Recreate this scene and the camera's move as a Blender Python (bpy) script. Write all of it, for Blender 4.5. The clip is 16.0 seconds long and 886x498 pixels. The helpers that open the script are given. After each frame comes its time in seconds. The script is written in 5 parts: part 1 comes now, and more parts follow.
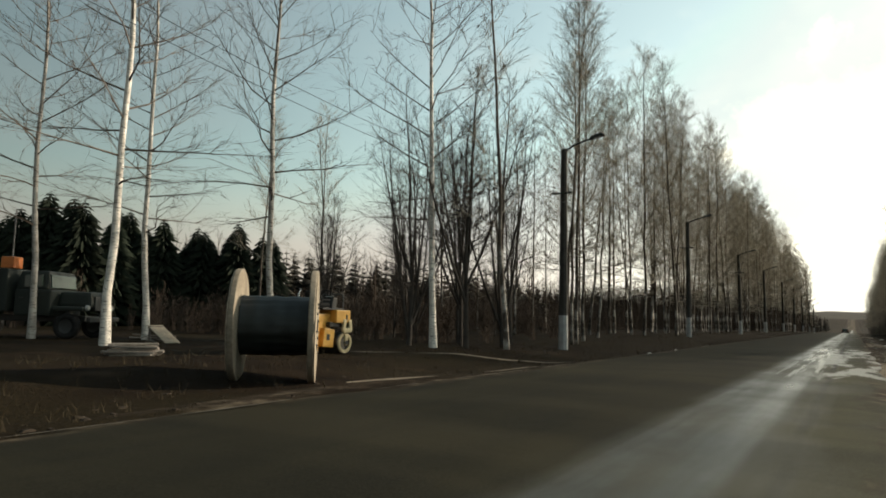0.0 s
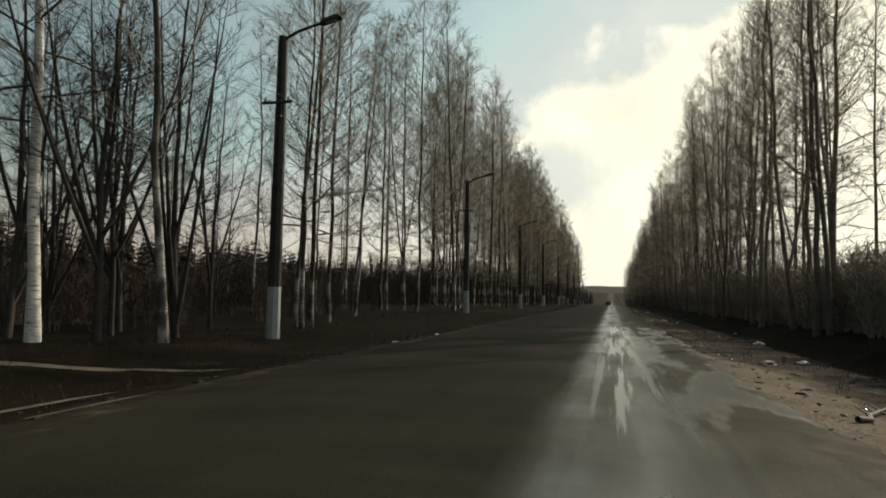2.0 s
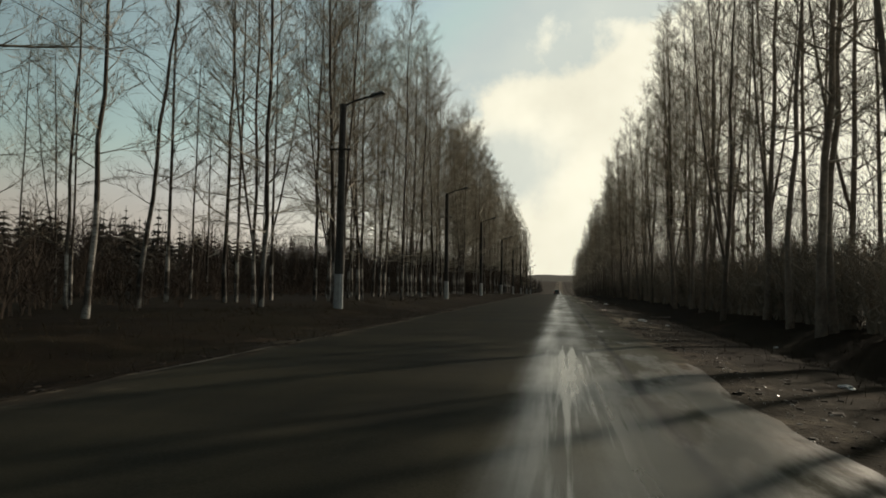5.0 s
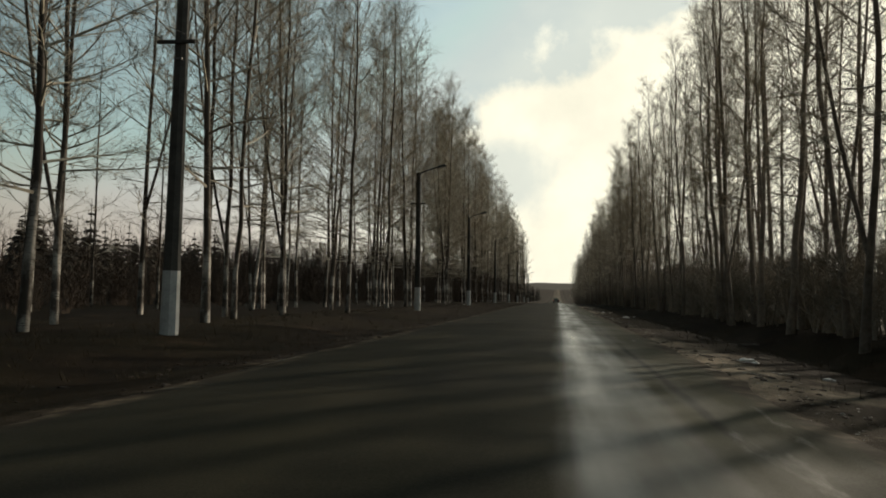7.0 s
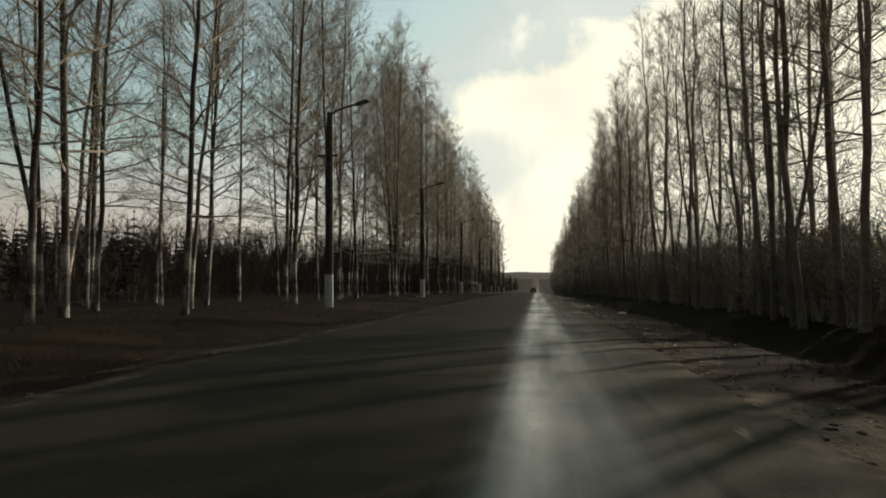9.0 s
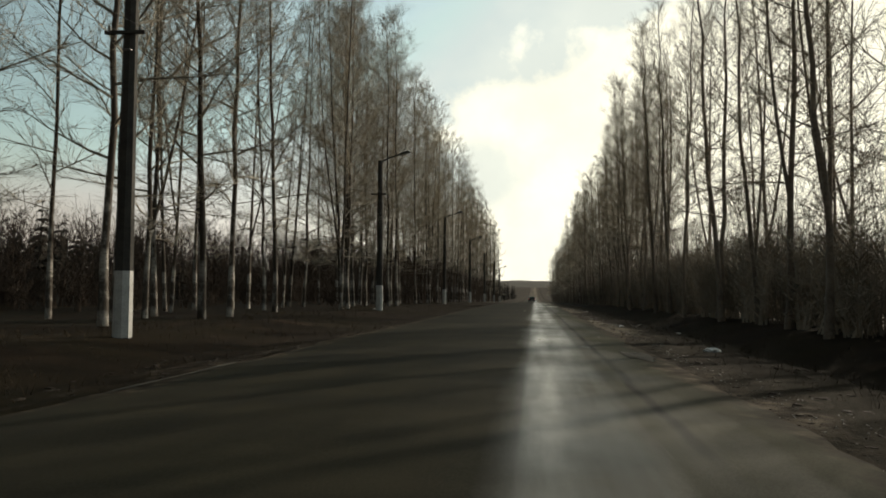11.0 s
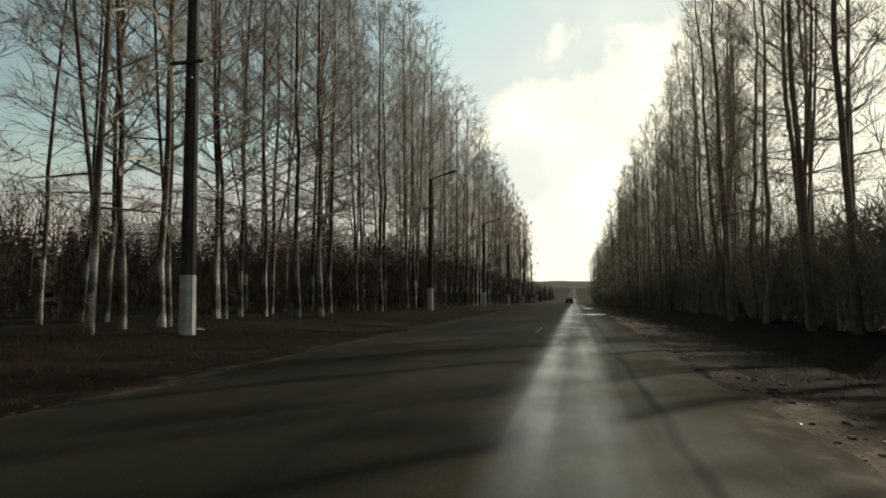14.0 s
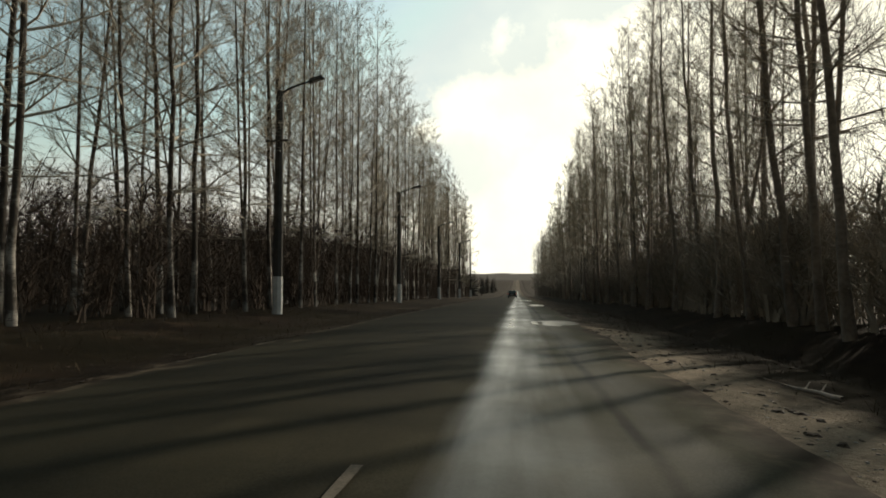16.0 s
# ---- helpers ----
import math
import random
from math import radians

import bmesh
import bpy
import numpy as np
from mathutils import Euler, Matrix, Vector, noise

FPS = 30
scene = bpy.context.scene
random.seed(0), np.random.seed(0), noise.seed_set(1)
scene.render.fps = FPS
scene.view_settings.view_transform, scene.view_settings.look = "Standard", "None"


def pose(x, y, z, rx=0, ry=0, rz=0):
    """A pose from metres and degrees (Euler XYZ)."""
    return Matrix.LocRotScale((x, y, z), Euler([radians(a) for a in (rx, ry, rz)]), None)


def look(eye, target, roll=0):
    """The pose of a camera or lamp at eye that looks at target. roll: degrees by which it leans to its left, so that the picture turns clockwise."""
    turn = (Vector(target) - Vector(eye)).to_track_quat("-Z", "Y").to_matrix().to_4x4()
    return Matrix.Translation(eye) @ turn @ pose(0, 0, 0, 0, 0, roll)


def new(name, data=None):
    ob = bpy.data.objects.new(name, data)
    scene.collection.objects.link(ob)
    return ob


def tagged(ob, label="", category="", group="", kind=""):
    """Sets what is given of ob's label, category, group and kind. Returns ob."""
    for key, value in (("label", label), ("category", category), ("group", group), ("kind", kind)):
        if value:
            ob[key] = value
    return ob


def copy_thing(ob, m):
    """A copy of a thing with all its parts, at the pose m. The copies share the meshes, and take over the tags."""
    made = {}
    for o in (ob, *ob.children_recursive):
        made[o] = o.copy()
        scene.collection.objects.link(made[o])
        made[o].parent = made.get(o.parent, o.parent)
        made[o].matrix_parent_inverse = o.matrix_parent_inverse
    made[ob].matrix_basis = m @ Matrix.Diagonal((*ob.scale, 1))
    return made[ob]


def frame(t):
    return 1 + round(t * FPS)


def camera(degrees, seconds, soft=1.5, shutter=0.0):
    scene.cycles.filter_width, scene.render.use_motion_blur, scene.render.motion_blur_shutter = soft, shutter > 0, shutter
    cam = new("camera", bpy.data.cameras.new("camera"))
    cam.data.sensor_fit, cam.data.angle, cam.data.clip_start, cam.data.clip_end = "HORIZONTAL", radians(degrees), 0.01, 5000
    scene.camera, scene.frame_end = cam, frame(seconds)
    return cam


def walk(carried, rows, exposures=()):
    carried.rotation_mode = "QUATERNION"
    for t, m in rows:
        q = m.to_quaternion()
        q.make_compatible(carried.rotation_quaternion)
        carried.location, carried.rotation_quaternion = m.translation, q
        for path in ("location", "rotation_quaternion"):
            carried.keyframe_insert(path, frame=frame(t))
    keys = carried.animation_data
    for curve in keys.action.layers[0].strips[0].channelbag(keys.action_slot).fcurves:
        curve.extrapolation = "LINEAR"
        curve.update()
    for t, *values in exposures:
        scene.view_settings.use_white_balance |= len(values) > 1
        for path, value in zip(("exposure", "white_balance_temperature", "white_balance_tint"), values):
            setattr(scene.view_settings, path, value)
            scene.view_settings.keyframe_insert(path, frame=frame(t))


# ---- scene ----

# the camera and its way
cam = camera(68.0, 16.0, soft=1.8)
PATH = [
    (0.0, 2.55, 23.23, 1.14, 96.07, -1.15, 31.86),
    (0.5, 1.91, 25.22, 1.15, 95.33, -0.84, 24.98),
    (1.0, 1.49, 27.88, 1.16, 94.89, -0.80, 20.41),
    (1.5, 1.27, 30.73, 1.17, 94.57, -0.78, 16.97),
    (2.0, 1.21, 33.40, 1.16, 94.21, -0.80, 14.34),
    (2.5, 1.29, 35.71, 1.15, 93.86, -0.68, 12.62),
    (3.0, 1.36, 37.93, 1.12, 93.63, -0.54, 11.62),
    (3.5, 1.38, 40.80, 1.08, 93.40, -0.43, 11.02),
    (4.0, 1.40, 43.36, 1.12, 93.20, -0.55, 10.79),
    (4.2, 1.40, 44.42, 1.13, 93.13, -0.65, 10.64),
    (6.3, 0.61, 58.65, 1.15, 93.66, -0.91, 9.64),
    (6.5, 0.65, 59.83, 1.15, 93.69, -0.93, 9.68),
    (7.0, 0.61, 62.88, 1.15, 93.99, -0.86, 9.88),
    (7.5, 0.64, 66.04, 1.15, 93.92, -0.73, 9.39),
    (8.0, 0.78, 69.14, 1.14, 93.62, -0.61, 8.75),
    (8.5, 0.89, 72.32, 1.13, 93.38, -0.43, 8.31),
    (9.0, 1.04, 75.66, 1.13, 93.17, -0.21, 8.09),
    (9.2, 1.15, 77.09, 1.13, 93.06, -0.08, 8.04),
    (11.3, 0.82, 93.28, 1.16, 93.94, -0.50, 7.93),
    (11.5, 0.98, 94.79, 1.17, 93.87, -0.52, 7.99),
    (12.0, 1.27, 98.33, 1.18, 93.93, -0.36, 8.63),
    (12.5, 1.33, 101.75, 1.15, 94.06, 0.04, 9.02),
    (13.0, 1.20, 105.89, 1.14, 94.30, -0.20, 9.55),
    (13.5, 1.18, 110.18, 1.15, 94.17, -0.15, 10.53),
    (14.0, 1.27, 114.24, 1.14, 93.99, -0.12, 11.28),
    (14.5, 1.47, 118.59, 1.13, 93.86, -0.13, 11.78),
    (15.0, 1.59, 123.22, 1.13, 93.60, -0.25, 11.51),
    (15.5, 1.51, 127.80, 1.13, 93.43, -0.37, 9.70),
    (16.0, 1.17, 132.64, 1.14, 93.36, 0.05, 6.44),
]
walk(cam, [(row[0], pose(*row[1:])) for row in PATH],
     exposures=[(0.0, 0.46), (0.5, 0.34), (1.0, 0.20), (2.0, 0.02), (3.0, -0.14), (3.7, -0.22), (4.3, -0.20), (6.4, -0.10), (7.0, -0.03), (7.8, 0.04), (8.5, 0.22), (9.0, 0.0), (10.3, 0.10), (11.5, 0.22), (12.0, 0.26), (12.5, 0.06), (13.5, 0.14), (14.1, 0.20), (15.0, 0.08), (15.5, 0.10), (16.0, 0.28)])

# ---------------------------------------------------------------- light
SUN_AZ, SUN_EL = 39.0, 21.0          # degrees to the right of the road's way (+y), degrees high
world = bpy.data.worlds.new("sky")
scene.world = world
world.use_nodes = True
wn, wl = world.node_tree.nodes, world.node_tree.links
wn.clear()
w_out = wn.new("ShaderNodeOutputWorld")
w_bg = wn.new("ShaderNodeBackground")
w_sky = wn.new("ShaderNodeTexSky")
w_sky.sky_type = 'NISHITA'
w_sky.sun_disc = False
w_sky.sun_elevation = radians(SUN_EL)
w_sky.sun_rotation = radians(SUN_AZ)
w_sky.air_density, w_sky.dust_density, w_sky.ozone_density = 1.0, 1.2, 1.4
w_tc = wn.new("ShaderNodeTexCoord")
w_sep = wn.new("ShaderNodeSeparateXYZ")
w_add = wn.new("ShaderNodeMath"); w_add.operation = 'ADD'; w_add.inputs[1].default_value = 0.16
w_max = wn.new("ShaderNodeMath"); w_max.operation = 'MAXIMUM'; w_max.inputs[1].default_value = 0.05
w_dx = wn.new("ShaderNodeMath"); w_dx.operation = 'DIVIDE'
w_dy = wn.new("ShaderNodeMath"); w_dy.operation = 'DIVIDE'
w_com = wn.new("ShaderNodeCombineXYZ")
w_noise = wn.new("ShaderNodeTexNoise")
w_noise.inputs["Scale"].default_value = 0.75
w_noise.inputs["Detail"].default_value = 6.0
w_noise.inputs["Roughness"].default_value = 0.52
w_noise.inputs["Distortion"].default_value = 0.25
w_ramp = wn.new("ShaderNodeValToRGB")
w_ramp.color_ramp.elements[0].position = 0.495
w_ramp.color_ramp.elements[1].position = 0.58
w_mix = wn.new("ShaderNodeMix"); w_mix.data_type = 'RGBA'
w_gain = wn.new("ShaderNodeMix"); w_gain.data_type = 'RGBA'; w_gain.blend_type = 'MULTIPLY'
w_gain.inputs[0].default_value = 1.0
w_gain.inputs[7].default_value = (2.06, 2.07, 1.54, 1)
# clouds: cream towards the sun, thin and grey-blue away from it
w_dot = wn.new("ShaderNodeVectorMath"); w_dot.operation = 'DOT_PRODUCT'
w_nrm = wn.new("ShaderNodeVectorMath"); w_nrm.operation = 'NORMALIZE'
w_dot.inputs[1].default_value = (math.sin(radians(SUN_AZ)) * math.cos(radians(SUN_EL)), math.cos(radians(SUN_AZ)) * math.cos(radians(SUN_EL)), math.sin(radians(SUN_EL)))
w_glow = wn.new("ShaderNodeMapRange")
w_glow.interpolation_type = 'SMOOTHSTEP'
w_glow.inputs["From Min"].default_value, w_glow.inputs["From Max"].default_value = 0.25, 0.74
w_ccol = wn.new("ShaderNodeMix"); w_ccol.data_type = 'RGBA'
w_ccol.inputs[6].default_value = (7.3, 6.2, 5.3, 1)
w_ccol.inputs[7].default_value = (11.9, 11.4, 9.1, 1)
w_cov = wn.new("ShaderNodeMath"); w_cov.operation = 'MULTIPLY'
w_cvr = wn.new("ShaderNodeMapRange")
w_cvr.inputs["To Min"].default_value, w_cvr.inputs["To Max"].default_value = 0.35, 1.0
wl.new(w_tc.outputs["Generated"], w_nrm.inputs[0])
wl.new(w_nrm.outputs[0], w_dot.inputs[0])
wl.new(w_dot.outputs["Value"], w_glow.inputs["Value"])
wl.new(w_glow.outputs[0], w_ccol.inputs[0])
wl.new(w_glow.outputs[0], w_cvr.inputs["Value"])
wl.new(w_ramp.outputs["Color"], w_cov.inputs[0])
wl.new(w_cvr.outputs[0], w_cov.inputs[1])
wl.new(w_tc.outputs["Generated"], w_sep.inputs[0])
wl.new(w_sep.outputs["Z"], w_add.inputs[0])
wl.new(w_add.outputs[0], w_max.inputs[0])
wl.new(w_sep.outputs["X"], w_dx.inputs[0]); wl.new(w_max.outputs[0], w_dx.inputs[1])
wl.new(w_sep.outputs["Y"], w_dy.inputs[0]); wl.new(w_max.outputs[0], w_dy.inputs[1])
wl.new(w_dx.outputs[0], w_com.inputs[0]); wl.new(w_dy.outputs[0], w_com.inputs[1])
wl.new(w_com.outputs[0], w_noise.inputs["Vector"])
wl.new(w_noise.outputs["Fac"], w_ramp.inputs[0])
w_low = wn.new("ShaderNodeMapRange")
w_low.interpolation_type = 'SMOOTHSTEP'
w_low.inputs["From Min"].default_value, w_low.inputs["From Max"].default_value = 0.23, 0.03
w_low.inputs["To Min"].default_value, w_low.inputs["To Max"].default_value = 0.0, 0.9
wl.new(w_sep.outputs["Z"], w_low.inputs["Value"])


def sky_math(how, a, b=0.0, c=0.0):
    k = wn.new("ShaderNodeMath")
    k.operation = how
    for sock, v in enumerate((a, b, c)):
        if isinstance(v, (int, float)):
            k.inputs[sock].default_value = v
        else:
            wl.new(v, k.inputs[sock])
    return k.outputs[0]


def sky_step(value, lo, hi):
    k = wn.new("ShaderNodeMapRange")
    k.interpolation_type = 'SMOOTHSTEP'
    k.inputs["From Min"].default_value, k.inputs["From Max"].default_value = lo, hi
    wl.new(value, k.inputs["Value"])
    return k.outputs[0]


# a bright cloud bank over the road's end, with a ragged upper border, a gap of blue and a small cloud before it
w_fray = wn.new("ShaderNodeTexNoise")
w_fray.inputs["Scale"].default_value, w_fray.inputs["Detail"].default_value, w_fray.inputs["Roughness"].default_value = 7.0, 6.0, 0.55
wl.new(w_nrm.outputs[0], w_fray.inputs["Vector"])
fray = sky_math('SUBTRACT', w_fray.outputs["Fac"], 0.5)
w_body = wn.new("ShaderNodeVectorMath"); w_body.operation = 'SCALE'
wl.new(w_ccol.outputs[2], w_body.inputs[0])
wl.new(sky_math('MULTIPLY_ADD', fray, 0.55, 0.99), w_body.inputs["Scale"])
wl.new(w_body.outputs[0], w_mix.inputs[7])
sx, sy, sz = w_sep.outputs["X"], w_sep.outputs["Y"], w_sep.outputs["Z"]
under = sky_math('SUBTRACT', sky_math('MULTIPLY_ADD', sx, 0.30, 0.350), sz)
bank_top = sky_step(sky_math('MULTIPLY_ADD', fray, 0.20, under), -0.010, 0.030)
bank_side = sky_step(sky_math('MULTIPLY_ADD', fray, 0.26, sky_math('ADD', sx, 0.145)), -0.010, 0.035)
gap_x = sky_math('MULTIPLY', sky_math('ADD', sx, 0.085), 11.0)
gap_z = sky_math('MULTIPLY', sky_math('SUBTRACT', sz, 0.185), 17.0)
gap_r = sky_math('SQRT', sky_math('ADD', sky_math('MULTIPLY', gap_x, gap_x), sky_math('MULTIPLY', gap_z, gap_z)))
gap = sky_math('MULTIPLY', sky_step(sky_math('MULTIPLY_ADD', fray, 2.4, gap_r), 1.4, 0.4), 0.60)
bank = sky_math('MULTIPLY', sky_math('MULTIPLY', bank_top, bank_side), sky_math('SUBTRACT', 1.0, gap))
bank = sky_math('MULTIPLY', bank, sky_step(sy, 0.1, 0.3))
w_all = wn.new("ShaderNodeMath"); w_all.operation = 'MAXIMUM'
wl.new(sky_math('MAXIMUM', sky_math('MULTIPLY', w_cov.outputs[0], 0.22), bank), w_all.inputs[0])
wl.new(w_low.outputs[0], w_all.inputs[1])
wl.new(w_all.outputs[0], w_mix.inputs[0])
w_hsv = wn.new("ShaderNodeHueSaturation")
w_hsv.inputs["Saturation"].default_value = 0.82
wl.new(w_sky.outputs["Color"], w_hsv.inputs["Color"])
wl.new(w_hsv.outputs[0], w_gain.inputs[6])
w_cap = wn.new("ShaderNodeVectorMath"); w_cap.operation = 'MINIMUM'
w_cap.inputs[1].default_value = (6.7, 7.5, 7.1)
wl.new(w_gain.outputs[2], w_cap.inputs[0])
wl.new(w_cap.outputs[0], w_mix.inputs[6])
w_fall = wn.new("ShaderNodeMapRange")
w_fall.interpolation_type = 'SMOOTHSTEP'
w_fall.inputs["From Min"].default_value, w_fall.inputs["From Max"].default_value = -0.55, 0.68
w_fall.inputs["To Min"].default_value, w_fall.inputs["To Max"].default_value = 0.28, 0.98
wl.new(w_dot.outputs["Value"], w_fall.inputs["Value"])
w_dim = wn.new("ShaderNodeVectorMath"); w_dim.operation = 'SCALE'
wl.new(w_mix.outputs[2], w_dim.inputs[0])
wl.new(w_fall.outputs[0], w_dim.inputs["Scale"])
wl.new(w_dim.outputs[0], w_bg.inputs["Color"])
w_bg.inputs["Strength"].default_value = 0.095
wl.new(w_bg.outputs[0], w_out.inputs[0])

sun_data = bpy.data.lights.new("sun", 'SUN')
sun_data.energy, sun_data.angle, sun_data.color = 5.0, radians(1.1), (1.0, 0.87, 0.68)
sun = new("sun", sun_data)
az, el = radians(SUN_AZ), radians(SUN_EL)
to_sun = Vector((math.sin(az) * math.cos(el), math.cos(az) * math.cos(el), math.sin(el)))
sun.matrix_world = look(to_sun * 300, (0, 0, 0))


# ---------------------------------------------------------------- materials
def mat(name, rough=0.8, metal=0.0):
    m = bpy.data.materials.new(name)
    m.use_nodes = True
    b = m.node_tree.nodes["Principled BSDF"]
    b.inputs["Roughness"].default_value = rough
    b.inputs["Metallic"].default_value = metal
    return m, m.node_tree.nodes, m.node_tree.links, b


def coords(n, l, scale=(1, 1, 1), space="Object"):
    tc, mp = n.new("ShaderNodeTexCoord"), n.new("ShaderNodeMapping")
    mp.inputs["Scale"].default_value = scale
    l.new(tc.outputs[space], mp.inputs["Vector"])
    return mp.outputs["Vector"]


def noise_of(n, l, vec, scale, detail=4.0, rough=0.55):
    t = n.new("ShaderNodeTexNoise")
    t.inputs["Scale"].default_value, t.inputs["Detail"].default_value, t.inputs["Roughness"].default_value = scale, detail, rough
    l.new(vec, t.inputs["Vector"])
    return t.outputs["Fac"]


def ramp_of(n, l, fac, stops):
    r = n.new("ShaderNodeValToRGB")
    e = r.color_ramp.elements
    while len(e) < len(stops):
        e.new(0.5)
    for k, (p, c) in enumerate(stops):
        e[k].position = p
        e[k].color = (*c, 1) if len(c) == 3 else c
    l.new(fac, r.inputs[0])
    return r.outputs["Color"]


def mixed(n, l, fac, a, b, how='MIX'):
    m = n.new("ShaderNodeMix")
    m.data_type, m.blend_type = 'RGBA', how
    for sock, v in ((0, fac), (6, a), (7, b)):
        if isinstance(v, (int, float)):
            m.inputs[sock].default_value = v
        elif isinstance(v, tuple):
            m.inputs[sock].default_value = (*v, 1)
        else:
            l.new(v, m.inputs[sock])
    return m.outputs[2]


def bumped(n, l, b, height, strength=0.3, dist=0.02):
    k = n.new("ShaderNodeBump")
    k.inputs["Strength"].default_value, k.inputs["Distance"].default_value = strength, dist
    l.new(height, k.inputs["Height"])
    l.new(k.outputs[0], b.inputs["Normal"])


def spread(n, l, colour, amount=0.35):
    """Varies a colour from object to object."""
    info = n.new("ShaderNodeObjectInfo")
    mr = n.new("ShaderNodeMapRange")
    mr.inputs["To Min"].default_value, mr.inputs["To Max"].default_value = 1 - amount, 1 + amount
    l.new(info.outputs["Random"], mr.inputs["Value"])
    hsv = n.new("ShaderNodeHueSaturation")
    l.new(mr.outputs[0], hsv.inputs["Value"])
    l.new(colour, hsv.inputs["Color"])
    return hsv.outputs[0]


def plain(name, dark, light, rough=0.8, scale=6.0, bump=0.15, metal=0.0, vary=0.0, fine=40.0):
    """A surface between two colours at two scales, with fine relief."""
    m, n, l, b = mat(name, rough, metal)
    v = coords(n, l)
    big, small = noise_of(n, l, v, scale), noise_of(n, l, v, fine, 3)
    c = ramp_of(n, l, big, [(0.3, dark), (0.7, light)])
    c = mixed(n, l, 0.35, c, ramp_of(n, l, small, [(0.35, dark), (0.65, light)]))
    if vary:
        c = spread(n, l, c, vary)
    l.new(c, b.inputs["Base Color"])
    b.inputs["Specular IOR Level"].default_value = 0.12 if rough > 0.7 else 0.5
    bumped(n, l, b, small, bump, 0.01)
    return m


def birch_bark(name, low, high, pale=1.0, dark=0.62):
    m, n, l, b = mat(name, 0.75)
    b.inputs["Specular IOR Level"].default_value = 0.15
    v = coords(n, l, (1, 1, 1))
    marks = noise_of(n, l, coords(n, l, (3.0, 3.0, 26.0)), 1.6, 3)
    patch = noise_of(n, l, coords(n, l, (1, 1, 0.6)), 1.3, 4)
    white = ramp_of(n, l, noise_of(n, l, v, 3.0), [(0.3, (0.21 * pale, 0.19 * pale, 0.165 * pale)), (0.7, (0.46 * pale, 0.43 * pale, 0.385 * pale))])
    c = mixed(n, l, ramp_of(n, l, marks, [(0.56, (0, 0, 0)), (0.66, (1, 1, 1))]), white, (0.045, 0.038, 0.032))
    # bark patches; a low threshold also puts trunk shade into the colour
    c = mixed(n, l, ramp_of(n, l, patch, [(dark, (0, 0, 0)), (dark + 0.08, (1, 1, 1))]), c, (0.060, 0.050, 0.041))
    sep = n.new("ShaderNodeSeparateXYZ")
    tc = n.new("ShaderNodeTexCoord")
    l.new(tc.outputs["Object"], sep.inputs[0])
    wob = n.new("ShaderNodeMath"); wob.operation = 'MULTIPLY_ADD'
    wob.inputs[1].default_value = 5.0
    l.new(patch, wob.inputs[0]); l.new(sep.outputs["Z"], wob.inputs[2])
    # brown young bark; started low, the stem's backlit shade goes into this colour
    young = n.new("ShaderNodeMapRange")
    young.inputs["From Min"].default_value, young.inputs["From Max"].default_value = low, high
    l.new(wob.outputs[0], young.inputs["Value"])
    c = mixed(n, l, young.outputs[0], c, (0.060, 0.049, 0.039))
    l.new(spread(n, l, c, 0.45), b.inputs["Base Color"])
    bumped(n, l, b, marks, 0.5, 0.02)
    return m


